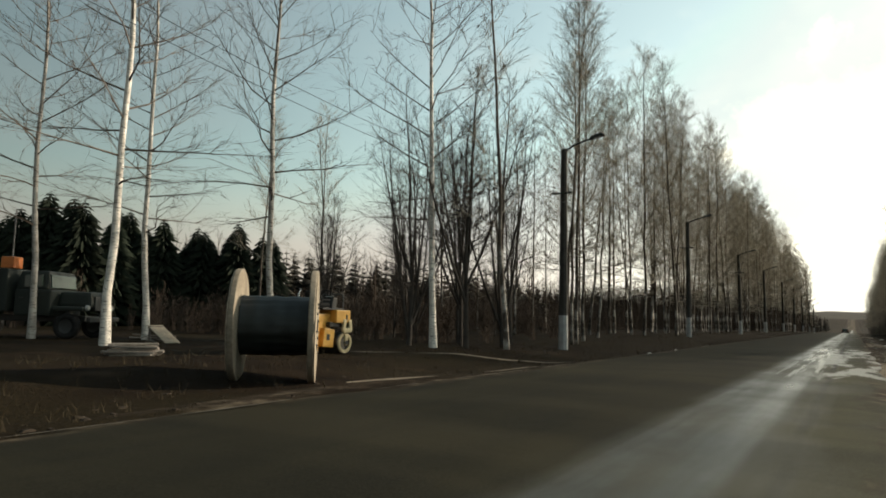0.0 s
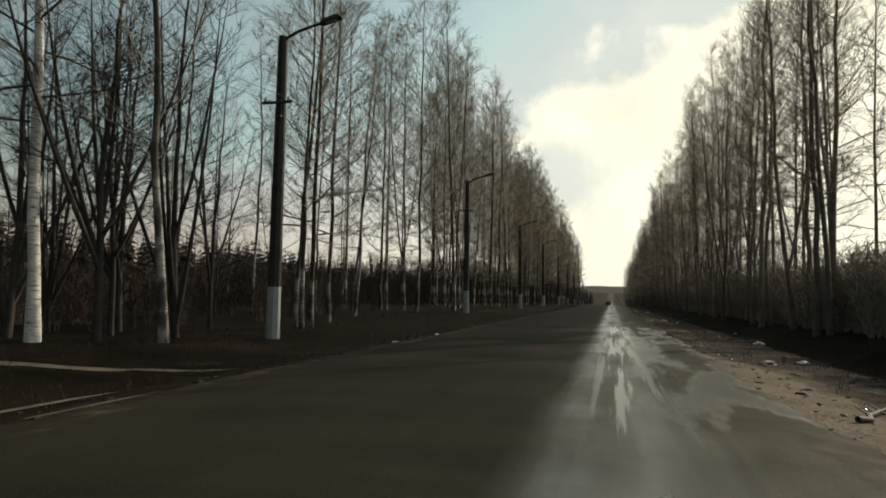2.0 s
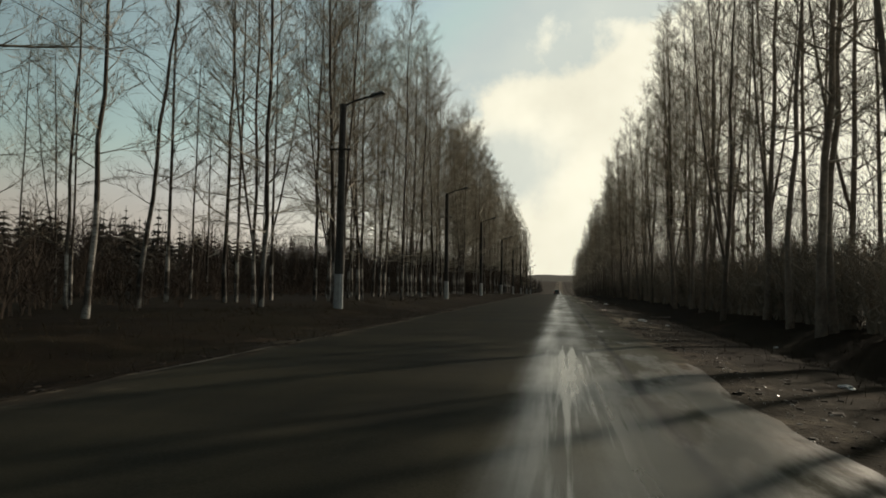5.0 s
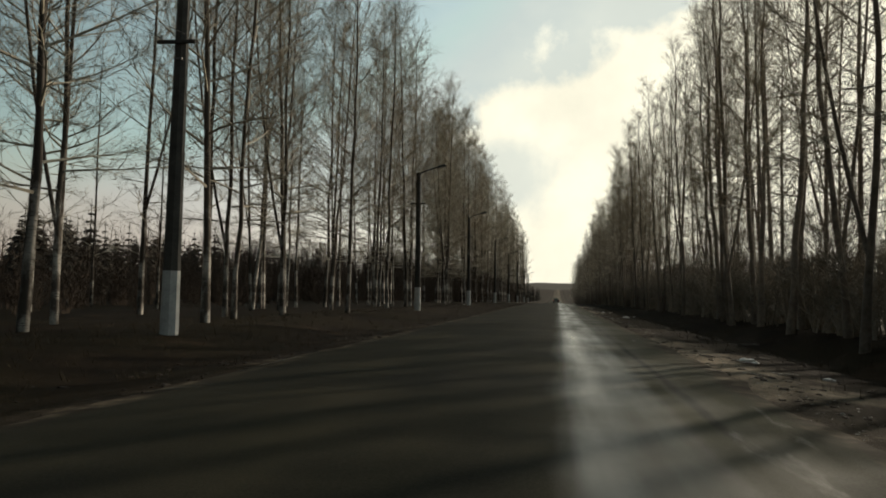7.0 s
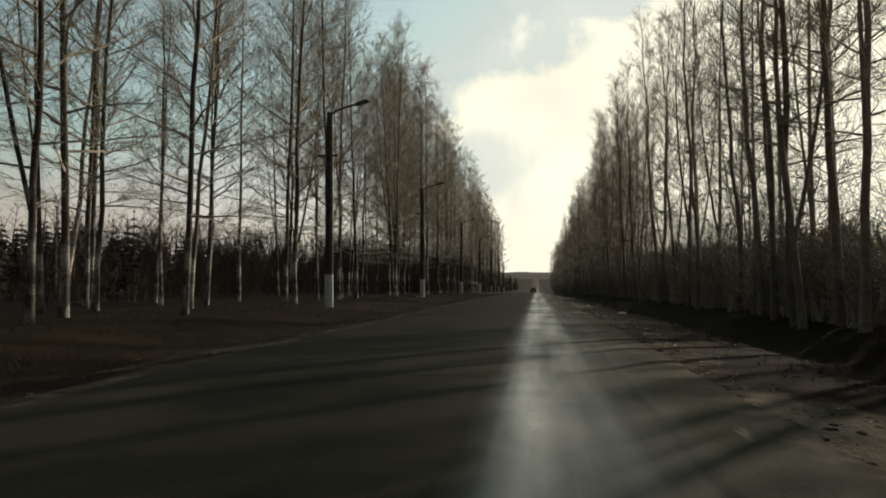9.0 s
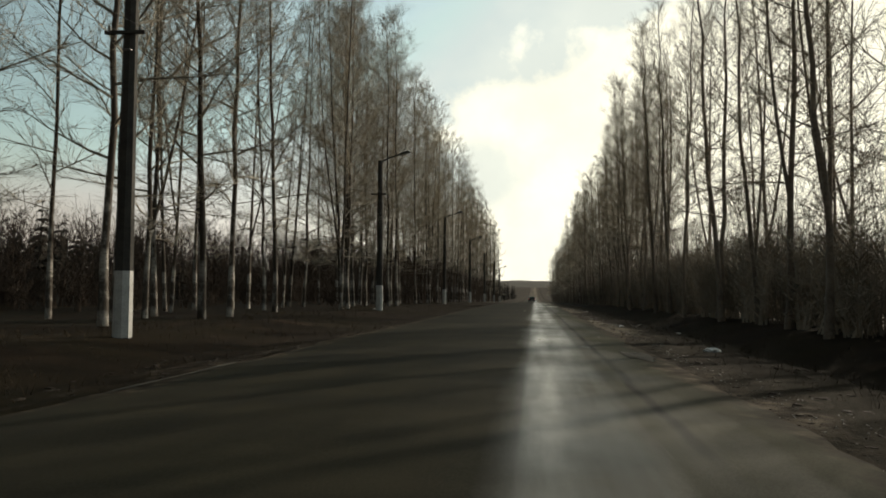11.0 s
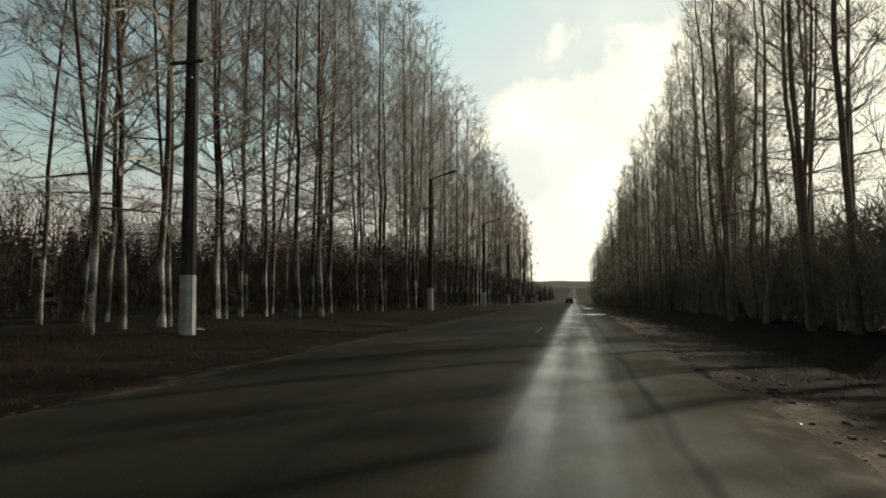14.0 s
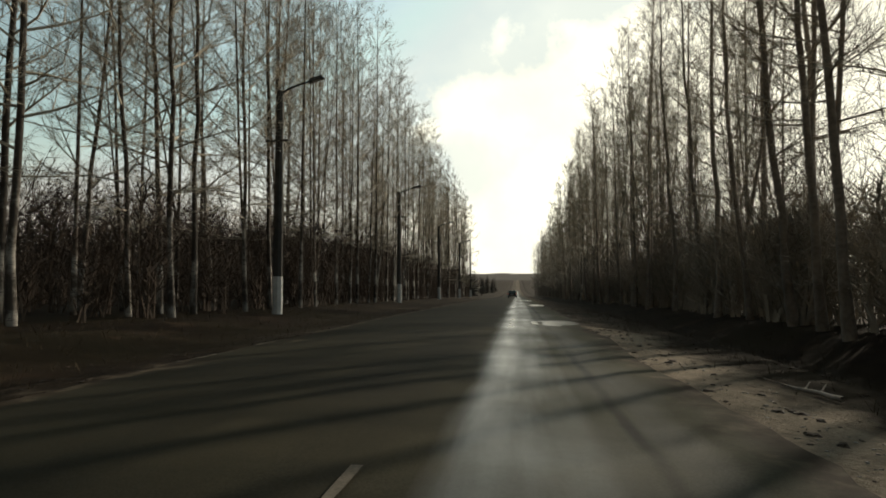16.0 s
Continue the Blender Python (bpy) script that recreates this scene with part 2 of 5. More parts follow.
def asphalt():
    m, n, l, b = mat("wet_asphalt", 0.5)
    v = coords(n, l)
    grit = noise_of(n, l, v, 60.0, 4)
    worn = noise_of(n, l, coords(n, l, (1.5, 0.10, 1)), 1.0, 5)
    patchy = noise_of(n, l, coords(n, l, (0.5, 0.33, 1)), 1.0, 5)
    cross = noise_of(n, l, coords(n, l, (0.12, 0.55, 1)), 1.0, 4)
    c = ramp_of(n, l, patchy, [(0.3, (0.013, 0.012, 0.011)), (0.72, (0.040, 0.035, 0.026))])
    c = mixed(n, l, 0.45, c, ramp_of(n, l, worn, [(0.35, (0.010, 0.0095, 0.009)), (0.65, (0.044, 0.038, 0.027))]))
    c = mixed(n, l, 0.30, c, ramp_of(n, l, cross, [(0.42, (0.008, 0.0075, 0.007)), (0.60, (0.050, 0.042, 0.030))]))
    c = mixed(n, l, 0.22, c, ramp_of(n, l, grit, [(0.35, (0.012, 0.012, 0.012)), (0.65, (0.07, 0.066, 0.058))]))
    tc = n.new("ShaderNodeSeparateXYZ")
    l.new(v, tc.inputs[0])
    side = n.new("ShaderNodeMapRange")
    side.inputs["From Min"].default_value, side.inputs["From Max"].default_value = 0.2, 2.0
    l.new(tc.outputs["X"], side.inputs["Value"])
    # far lane's shade and near lane's light are put into the asphalt's colour
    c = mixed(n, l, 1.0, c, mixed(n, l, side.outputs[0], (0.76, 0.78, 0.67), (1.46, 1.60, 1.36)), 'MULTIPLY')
    # mud and sand lie over the borders
    mid_x = n.new("ShaderNodeMath"); mid_x.operation = 'ADD'; mid_x.inputs[1].default_value = 0.45
    l.new(tc.outputs["X"], mid_x.inputs[0])
    off_x = n.new("ShaderNodeMath"); off_x.operation = 'ABSOLUTE'
    l.new(mid_x.outputs[0], off_x.inputs[0])
    lap = n.new("ShaderNodeMath"); lap.operation = 'MULTIPLY_ADD'; lap.inputs[1].default_value = 2.4
    l.new(noise_of(n, l, coords(n, l, (1.1, 0.35, 1)), 1.0, 7, 0.65), lap.inputs[0]); l.new(off_x.outputs[0], lap.inputs[2])
    over = n.new("ShaderNodeMapRange")
    over.inputs["From Min"].default_value, over.inputs["From Max"].default_value = 4.35, 4.85
    l.new(lap.outputs[0], over.inputs["Value"])
    c = mixed(n, l, over.outputs[0], c, ramp_of(n, l, noise_of(n, l, v, 2.2, 6, 0.6), [(0.3, (0.013, 0.0098, 0.0070)), (0.5, (0.040, 0.031, 0.022)), (0.72, (0.150, 0.122, 0.088))]))
    # an open seam along the outer wheel track, filled with dirt in places
    bend = n.new("ShaderNodeMath"); bend.operation = 'MULTIPLY_ADD'; bend.inputs[1].default_value = 0.22
    l.new(noise_of(n, l, coords(n, l, (0.001, 0.5, 1)), 1.0, 5, 0.6), bend.inputs[0]); l.new(tc.outputs["X"], bend.inputs[2])
    gone = n.new("ShaderNodeMath"); gone.operation = 'SUBTRACT'; gone.inputs[1].default_value = 2.16
    l.new(bend.outputs[0], gone.inputs[0])
    near = n.new("ShaderNodeMath"); near.operation = 'ABSOLUTE'
    l.new(gone.outputs[0], near.inputs[0])
    seam = n.new("ShaderNodeMapRange")
    seam.inputs["From Min"].default_value, seam.inputs["From Max"].default_value = 0.085, 0.025
    l.new(near.outputs[0], seam.inputs["Value"])
    kept = n.new("ShaderNodeMath"); kept.operation = 'MULTIPLY'
    l.new(seam.outputs[0], kept.inputs[0])
    l.new(ramp_of(n, l, noise_of(n, l, coords(n, l, (0.2, 0.13, 1)), 1.0, 3), [(0.40, (0, 0, 0)), (0.55, (0.85, 0.85, 0.85))]), kept.inputs[1])
    c = mixed(n, l, kept.outputs[0], c, (0.006, 0.0056, 0.005))
    l.new(c, b.inputs["Base Color"])
    # the lane in use is the wettest, above all its two wheel tracks
    sep = n.new("ShaderNodeSeparateXYZ")
    l.new(v, sep.inputs[0])
    lane = n.new("ShaderNodeFloatCurve")
    mr = n.new("ShaderNodeMapRange")
    mr.inputs["From Min"].default_value, mr.inputs["From Max"].default_value = -4.0, 3.2
    l.new(sep.outputs["X"], mr.inputs["Value"])
    cv = lane.mapping.curves[0]
    cv.points[0].location = (0.0, 0.10)
    cv.points[1].location = (1.0, 0.10)
    for p in ((0.40, 0.12), (0.60, 0.17), (0.65, 0.46), (0.69, 0.95), (0.725, 0.80), (0.76, 0.90), (0.805, 0.42), (0.87, 0.30)):
        cv.points.new(*p)
    lane.mapping.update()
    l.new(mr.outputs[0], lane.inputs["Value"])
    damp = n.new("ShaderNodeMath"); damp.operation = 'MULTIPLY'
    l.new(lane.outputs[0], damp.inputs[0])
    l.new(ramp_of(n, l, mixed(n, l, 0.5, worn, patchy), [(0.36, (1, 1, 1)), (0.62, (0.35, 0.35, 0.35))]), damp.inputs[1])
    rough = n.new("ShaderNodeMapRange")
    rough.inputs["To Min"].default_value, rough.inputs["To Max"].default_value = 0.80, 0.20
    l.new(damp.outputs[0], rough.inputs["Value"])
    # a film of rain in long streaks, most of it on one stretch
    streak = noise_of(n, l, coords(n, l, (5.5, 0.16, 1)), 1.0, 6, 0.6)
    wet_y = n.new("ShaderNodeFloatCurve")
    my = n.new("ShaderNodeMapRange")
    my.inputs["From Min"].default_value, my.inputs["From Max"].default_value = 20.0, 140.0
    l.new(sep.outputs["Y"], my.inputs["Value"])
    cw = wet_y.mapping.curves[0]
    cw.points[0].location = (0.0, 0.10)
    cw.points[1].location = (1.0, 0.22)
    for p in ((0.13, 0.14), (0.18, 0.42), (0.31, 0.46), (0.38, 0.30), (0.70, 0.24)):
        cw.points.new(*p)
    wet_y.mapping.update()
    l.new(my.outputs[0], wet_y.inputs["Value"])
    film = n.new("ShaderNodeMath"); film.operation = 'ADD'
    l.new(streak, film.inputs[0]); l.new(wet_y.outputs[0], film.inputs[1])
    held = n.new("ShaderNodeMath"); held.operation = 'MULTIPLY'
    l.new(ramp_of(n, l, film.outputs[0], [(0.93, (0, 0, 0)), (1.04, (0.9, 0.9, 0.9))]), held.inputs[0])
    within = n.new("ShaderNodeMapRange")
    within.inputs["From Min"].default_value, within.inputs["From Max"].default_value = 0.65, 0.25
    aside = n.new("ShaderNodeMath"); aside.operation = 'SUBTRACT'; aside.inputs[1].default_value = 1.45
    l.new(sep.outputs["X"], aside.inputs[0])
    apart = n.new("ShaderNodeMath"); apart.operation = 'ABSOLUTE'
    l.new(aside.outputs[0], apart.inputs[0])
    l.new(apart.outputs[0], within.inputs["Value"])
    l.new(within.outputs[0], held.inputs[1])
    # thin films that have run together on the outer half of the lane
    pool = n.new("ShaderNodeMath"); pool.operation = 'ADD'
    l.new(noise_of(n, l, coords(n, l, (1.3, 0.30, 1)), 1.0, 6, 0.6), pool.inputs[0]); l.new(wet_y.outputs[0], pool.inputs[1])
    outer = n.new("ShaderNodeMapRange")
    outer.inputs["From Min"].default_value, outer.inputs["From Max"].default_value = 1.05, 0.75
    from_mid = n.new("ShaderNodeMath"); from_mid.operation = 'SUBTRACT'; from_mid.inputs[1].default_value = 2.45
    l.new(sep.outputs["X"], from_mid.inputs[0])
    span = n.new("ShaderNodeMath"); span.operation = 'ABSOLUTE'
    l.new(from_mid.outputs[0], span.inputs[0]); l.new(span.outputs[0], outer.inputs["Value"])
    films = n.new("ShaderNodeMath"); films.operation = 'MULTIPLY'
    l.new(ramp_of(n, l, pool.outputs[0], [(0.90, (0, 0, 0)), (1.06, (0.7, 0.7, 0.7))]), films.inputs[0]); l.new(outer.outputs[0], films.inputs[1])
    water = n.new("ShaderNodeMath"); water.operation = 'MAXIMUM'
    l.new(held.outputs[0], water.inputs[0]); l.new(films.outputs[0], water.inputs[1])
    l.new(mixed(n, l, water.outputs[0], rough.outputs[0], (0.25, 0.25, 0.25)), b.inputs["Roughness"])
    gloss = n.new("ShaderNodeMapRange")
    gloss.inputs["From Min"].default_value, gloss.inputs["From Max"].default_value = 0.15, 0.75
    gloss.inputs["To Min"].default_value, gloss.inputs["To Max"].default_value = 0.02, 0.46
    l.new(damp.outputs[0], gloss.inputs["Value"])
    l.new(mixed(n, l, water.outputs[0], gloss.outputs[0], (0.46, 0.46, 0.46)), b.inputs["Specular IOR Level"])
    bumped(n, l, b, mixed(n, l, 0.5, grit, noise_of(n, l, v, 4.0, 5)), 0.30, 0.015)
    return m


def soil():
    m, n, l, b = mat("bare_spring_ground", 0.95)
    b.inputs["Specular IOR Level"].default_value = 0.04
    v = coords(n, l)
    big, mid, small = noise_of(n, l, v, 0.14, 4), noise_of(n, l, v, 1.1, 5), noise_of(n, l, v, 14.0, 5, 0.65)
    mud = ramp_of(n, l, mid, [(0.3, (0.0085, 0.0055, 0.0040)), (0.7, (0.026, 0.0165, 0.011))])
    grass = ramp_of(n, l, small, [(0.3, (0.011, 0.0078, 0.0048)), (0.7, (0.036, 0.026, 0.015))])
    c = mixed(n, l, ramp_of(n, l, big, [(0.42, (0, 0, 0)), (0.58, (1, 1, 1))]), mud, grass)
    c = mixed(n, l, ramp_of(n, l, noise_of(n, l, v, 0.45, 3), [(0.62, (0, 0, 0)), (0.72, (1, 1, 1))]), c, (0.046, 0.030, 0.020))
    # sand and mud washed up along both borders of the asphalt, in uneven tongues
    sep = n.new("ShaderNodeSeparateXYZ")
    l.new(v, sep.inputs[0])
    away = n.new("ShaderNodeMath"); away.operation = 'ADD'; away.inputs[1].default_value = 0.45
    l.new(sep.outputs["X"], away.inputs[0])
    dist = n.new("ShaderNodeMath"); dist.operation = 'ABSOLUTE'
    l.new(away.outputs[0], dist.inputs[0])
    tongues = noise_of(n, l, coords(n, l, (0.9, 0.28, 1)), 1.0, 6, 0.62)
    reach_out = n.new("ShaderNodeMath"); reach_out.operation = 'MULTIPLY_ADD'; reach_out.inputs[1].default_value = -6.0
    l.new(tongues, reach_out.inputs[0]); l.new(dist.outputs[0], reach_out.inputs[2])
    band = n.new("ShaderNodeMapRange")
    band.inputs["From Min"].default_value, band.inputs["From Max"].default_value = 1.25, 0.25
    l.new(reach_out.outputs[0], band.inputs["Value"])
    c = mixed(n, l, 1.0, c, (0.75, 0.77, 0.68), 'MULTIPLY')
    wash = ramp_of(n, l, noise_of(n, l, v, 2.2, 6, 0.6), [(0.3, (0.013, 0.0098, 0.0070)), (0.5, (0.040, 0.031, 0.022)), (0.72, (0.150, 0.122, 0.088))])
    c = mixed(n, l, band.outputs[0], c, wash)
    # driven-out places of dry sand on the outer shoulder
    spots = n.new("ShaderNodeFloatCurve")
    sy = n.new("ShaderNodeMapRange")
    sy.inputs["From Min"].default_value, sy.inputs["From Max"].default_value = 30.0, 170.0
    l.new(sep.outputs["Y"], sy.inputs["Value"])
    cs = spots.mapping.curves[0]
    cs.points[0].location, cs.points[1].location = (0.0, 0.30), (1.0, 0.25)
    for p in ((0.05, 0.45), (0.11, 0.45), (0.16, 0.15), (0.28, 0.10), (0.31, 0.46), (0.36, 0.42), (0.41, 0.05), (0.55, 0.05), (0.60, 0.42), (0.65, 0.38), (0.69, 0.05), (0.75, 0.22), (0.78, 0.46), (0.85, 0.46), (0.91, 0.20)):
        cs.points.new(*p)
    spots.mapping.update()
    l.new(sy.outputs[0], spots.inputs["Value"])
    across = n.new("ShaderNodeMapRange")
    across.inputs["From Min"].default_value, across.inputs["From Max"].default_value = 5.5, 3.7
    l.new(sep.outputs["X"], across.inputs["Value"])
    right = n.new("ShaderNodeMath"); right.operation = 'GREATER_THAN'; right.inputs[1].default_value = 0.0
    l.new(sep.outputs["X"], right.inputs[0])
    open_sand = n.new("ShaderNodeMath"); open_sand.operation = 'MULTIPLY_ADD'
    l.new(spots.outputs[0], open_sand.inputs[0]); l.new(across.outputs[0], open_sand.inputs[1]); l.new(noise_of(n, l, coords(n, l, (0.7, 0.35, 1)), 1.0, 6, 0.6), open_sand.inputs[2])
    dry = n.new("ShaderNodeMath"); dry.operation = 'MULTIPLY'
    l.new(ramp_of(n, l, open_sand.outputs[0], [(0.72, (0, 0, 0)), (0.92, (1, 1, 1))]), dry.inputs[0]); l.new(right.outputs[0], dry.inputs[1])
    c = mixed(n, l, dry.outputs[0], c, ramp_of(n, l, mixed(n, l, 0.5, mid, small), [(0.3, (0.072, 0.059, 0.043)), (0.7, (0.235, 0.192, 0.141))]))
    l.new(c, b.inputs["Base Color"])
    bumped(n, l, b, mixed(n, l, 0.5, mid, small), 0.7, 0.12)
    return m


# shade is put into the row's bark colour, sunlight into the yard's
M_BARK = birch_bark("birch_bark", 4.6, 8.0, 0.90, 0.42)
M_SUNBARK = birch_bark("sunlit_birch_bark", 13.0, 21.0, 1.9, 0.66)
M_GREYBARK = plain("grey_aspen_bark", (0.085, 0.073, 0.060), (0.26, 0.222, 0.182), 0.85, 1.2, 0.5, vary=0.25, fine=9.0)
M_TWIG = plain("birch_twigs", (0.178, 0.157, 0.122), (0.395, 0.350, 0.272), 0.8, 2.0, 0.1, vary=0.25)
M_BOUGH = plain("dark_birch_boughs", (0.050, 0.039, 0.031), (0.150, 0.117, 0.090), 0.8, 2.0, 0.1, vary=0.2)
M_DARKBARK = plain("alder_bark", (0.030, 0.026, 0.023), (0.085, 0.074, 0.064), 0.85, 3.0, 0.4, vary=0.2)
M_BRUSH = plain("brushwood", (0.175, 0.156, 0.127), (0.385, 0.342, 0.28), 0.9, 0.6, 0.1)
M_BRUSH_GREY = plain("grey_brushwood", (0.095, 0.083, 0.068), (0.23, 0.20, 0.163), 0.9, 0.6, 0.1)
M_BRUSH_BROWN = plain("brown_brushwood", (0.036, 0.028, 0.022), (0.092, 0.069, 0.053), 0.9, 0.6, 0.1)
M_NEEDLE = plain("spruce_needles", (0.006, 0.009, 0.006), (0.020, 0.026, 0.016), 0.85, 1.2, 0.3, vary=0.25)
M_FAR = plain("far_woods", (0.018, 0.017, 0.013), (0.050, 0.044, 0.035), 0.95, 0.05, 0.0, fine=0.6)
M_GRASS = plain("dead_grass", (0.018, 0.014, 0.008), (0.055, 0.043, 0.025), 0.9, 0.7, 0.1)
M_ASPHALT, M_SOIL = asphalt(), soil()
M_MUD = plain("wet_sand_verge", (0.014, 0.0105, 0.0075), (0.055, 0.041, 0.029), 0.8, 1.8, 0.6)
M_SAND = plain("pale_sand", (0.07, 0.057, 0.042), (0.24, 0.20, 0.15), 0.8, 2.5, 0.3)
M_GRAVEL = plain("wet_pebbles", (0.045, 0.040, 0.034), (0.17, 0.155, 0.13), 0.4, 30.0, 0.1)
M_LINE = plain("worn_edge_line", (0.035, 0.031, 0.024), (0.13, 0.112, 0.085), 0.8, 2.0, 0.2)
M_POLE = plain("dark_concrete_pole", (0.030, 0.029, 0.027), (0.075, 0.070, 0.062), 0.8, 3.0, 0.3, vary=0.15)
M_LIME = plain("limewash", (0.27, 0.27, 0.26), (0.50, 0.50, 0.48), 0.85, 4.0, 0.3, vary=0.08)
M_STEEL = plain("grey_steel", (0.05, 0.05, 0.05), (0.11, 0.11, 0.11), 0.5, 9.0, 0.1, metal=0.6)
M_LENS = plain("lamp_glass", (0.25, 0.25, 0.24), (0.35, 0.35, 0.33), 0.15, 9.0, 0.02)
M_WOOD = plain("pale_planks", (0.16, 0.134, 0.10), (0.34, 0.29, 0.222), 0.75, 2.5, 0.4, vary=0.18, fine=18)
M_CABLE = plain("black_cable", (0.005, 0.006, 0.006), (0.013, 0.014, 0.014), 0.72, 6.0, 0.1)
M_WRAP = plain("black_plastic_wrap", (0.006, 0.009, 0.008), (0.016, 0.021, 0.019), 0.5, 5.0, 0.15)
M_YELLOW = plain("yellow_machine_paint", (0.58, 0.29, 0.045), (0.78, 0.44, 0.09), 0.45, 4.0, 0.1)
M_RUBBER = plain("black_rubber", (0.010, 0.010, 0.010), (0.028, 0.027, 0.026), 0.75, 8.0, 0.3)
M_DARK = plain("dark_machine_paint", (0.014, 0.015, 0.014), (0.034, 0.035, 0.032), 0.5, 5.0, 0.1)
M_DRUM = plain("worn_roller_steel", (0.10, 0.095, 0.085), (0.24, 0.225, 0.20), 0.4, 5.0, 0.2, metal=0.7)
M_TRUCK = plain("faded_green_paint", (0.007, 0.010, 0.007), (0.020, 0.025, 0.018), 0.7, 2.0, 0.1)
M_ORANGE = plain("orange_paint", (0.42, 0.11, 0.02), (0.60, 0.19, 0.04), 0.5, 5.0, 0.1)
M_CAR = plain("black_car_paint", (0.008, 0.008, 0.009), (0.016, 0.016, 0.018), 0.2, 3.0, 0.0)
M_RED = plain("red_lamp_plastic", (0.25, 0.012, 0.010), (0.36, 0.02, 0.015), 0.3, 9.0, 0.0)
M_RAG = plain("dirty_white_plastic", (0.42, 0.41, 0.38), (0.72, 0.71, 0.68), 0.6, 9.0, 0.2)
# the roller's tank stands in shade, which is put into this olive-brown colour
M_TANK = plain("shaded_olive_brown", (0.12, 0.085, 0.025), (0.20, 0.14, 0.045), 0.5, 5.0, 0.1)
M_RIM = plain("dusty_pale_yellow_paint", (0.42, 0.33, 0.17), (0.66, 0.55, 0.34), 0.6, 6.0, 0.15)
M_CHROME = plain("scratched_chrome", (0.55, 0.55, 0.54), (0.75, 0.75, 0.74), 0.25, 9.0, 0.05, metal=1.0)
M_DEADWOOD = plain("grey_old_wood", (0.14, 0.12, 0.10), (0.34, 0.30, 0.26), 0.85, 3.0, 0.4, vary=0.25)

M_WATER, _n, _l, _b = mat("puddle_water", 0.26)
_b.inputs["Base Color"].default_value = (0.020, 0.018, 0.015, 1)
_b.inputs["IOR"].default_value = 1.33
bumped(_n, _l, _b, noise_of(_n, _l, coords(_n, _l, (1, 0.5, 1)), 14.0, 4), 0.5, 0.01)
M_GLASS, _n, _l, _b = mat("vehicle_glass", 0.06)
_b.inputs["Base Color"].default_value = (0.05, 0.075, 0.06, 1)
_b.inputs["Specular IOR Level"].default_value = 0.8


# ---------------------------------------------------------------- mesh tools
def mesh_of(name, V, F, material, smooth=False):
    me = bpy.data.meshes.new(name)
    me.from_pydata(V, [], F)
    me.materials.append(material)
    if smooth:
        me.polygons.foreach_set("use_smooth", [True] * len(me.polygons))
    me.update()
    return me


def part(name, bm, material, parent, label="", smooth=False):
    """Links a bmesh, a (vertices, faces) pair or a finished mesh as one object under a thing or a part."""
    if isinstance(bm, tuple):
        me = mesh_of(name, bm[0], bm[1], material, smooth)
    elif isinstance(bm, bpy.types.Mesh):
        me = bm
    else:
        me = bpy.data.meshes.new(name)
        bm.to_mesh(me)
        bm.free()
        me.materials.append(material)
        if smooth:
            me.polygons.foreach_set("use_smooth", [True] * len(me.polygons))
    ob = new(name, me)
    ob.parent = parent
    if label:
        tagged(ob, label)
    return ob


def empty(name, m, label, category, group=""):
    ob = new(name)
    ob.empty_display_size = 0.2
    ob.matrix_basis = m
    return tagged(ob, label, category, group)


def box(size, at=(0, 0, 0), bevel=0.02, turn=(0, 0, 0), taper=1.0, segs=2):
    """A bevelled box; taper narrows its top in x and y."""
    bm = bmesh.new()
    bmesh.ops.create_cube(bm, size=1)
    for v in bm.verts:
        k = taper if v.co.z > 0 else 1.0
        v.co = Vector((v.co.x * size[0] * k, v.co.y * size[1] * k, v.co.z * size[2]))
    if bevel:
        bmesh.ops.bevel(bm, geom=bm.edges[:], offset=bevel, segments=segs, affect='EDGES', profile=0.6)
    bmesh.ops.transform(bm, matrix=pose(*at, *turn), verts=bm.verts)
    return bm


def rod(r1, r2, length, m, sides=20, bevel=0.0):
    """A cylinder or cone along its own z from its base, laid by the pose m."""
    bm = bmesh.new()
    bmesh.ops.create_cone(bm, cap_ends=True, segments=sides, radius1=r1, radius2=r2, depth=length)
    bmesh.ops.translate(bm, verts=bm.verts, vec=(0, 0, length / 2))
    if bevel:
        rim = [e for e in bm.edges if abs(e.verts[0].co.z - e.verts[1].co.z) < 1e-5]
        bmesh.ops.bevel(bm, geom=rim, offset=bevel, segments=2, affect='EDGES')
    bmesh.ops.transform(bm, matrix=m, verts=bm.verts)
    return bm


def fused(*bms):
    """Several bmeshes as one."""
    out = bmesh.new()
    for b in bms:
        me = bpy.data.meshes.new("piece")
        b.to_mesh(me)
        b.free()
        out.from_mesh(me)
        bpy.data.meshes.remove(me)
    return out


def lathe(profile, m, sides=28, closed=False):
    """Turns (radius, height) pairs about z."""
    bm = bmesh.new()
    rings = [[bm.verts.new((r * math.cos(2 * math.pi * k / sides), r * math.sin(2 * math.pi * k / sides), h)) for k in range(sides)] for r, h in profile]
    pairs = list(zip(rings, rings[1:])) + ([(rings[-1], rings[0])] if closed else [])
    for a, b in pairs:
        for k in range(sides):
            bm.faces.new((a[k], a[(k + 1) % sides], b[(k + 1) % sides], b[k]))
    if not closed:
        bm.faces.new(rings[0][::-1])
        bm.faces.new(rings[-1])
    bmesh.ops.recalc_face_normals(bm, faces=bm.faces)
    bmesh.ops.transform(bm, matrix=m, verts=bm.verts)
    return bm


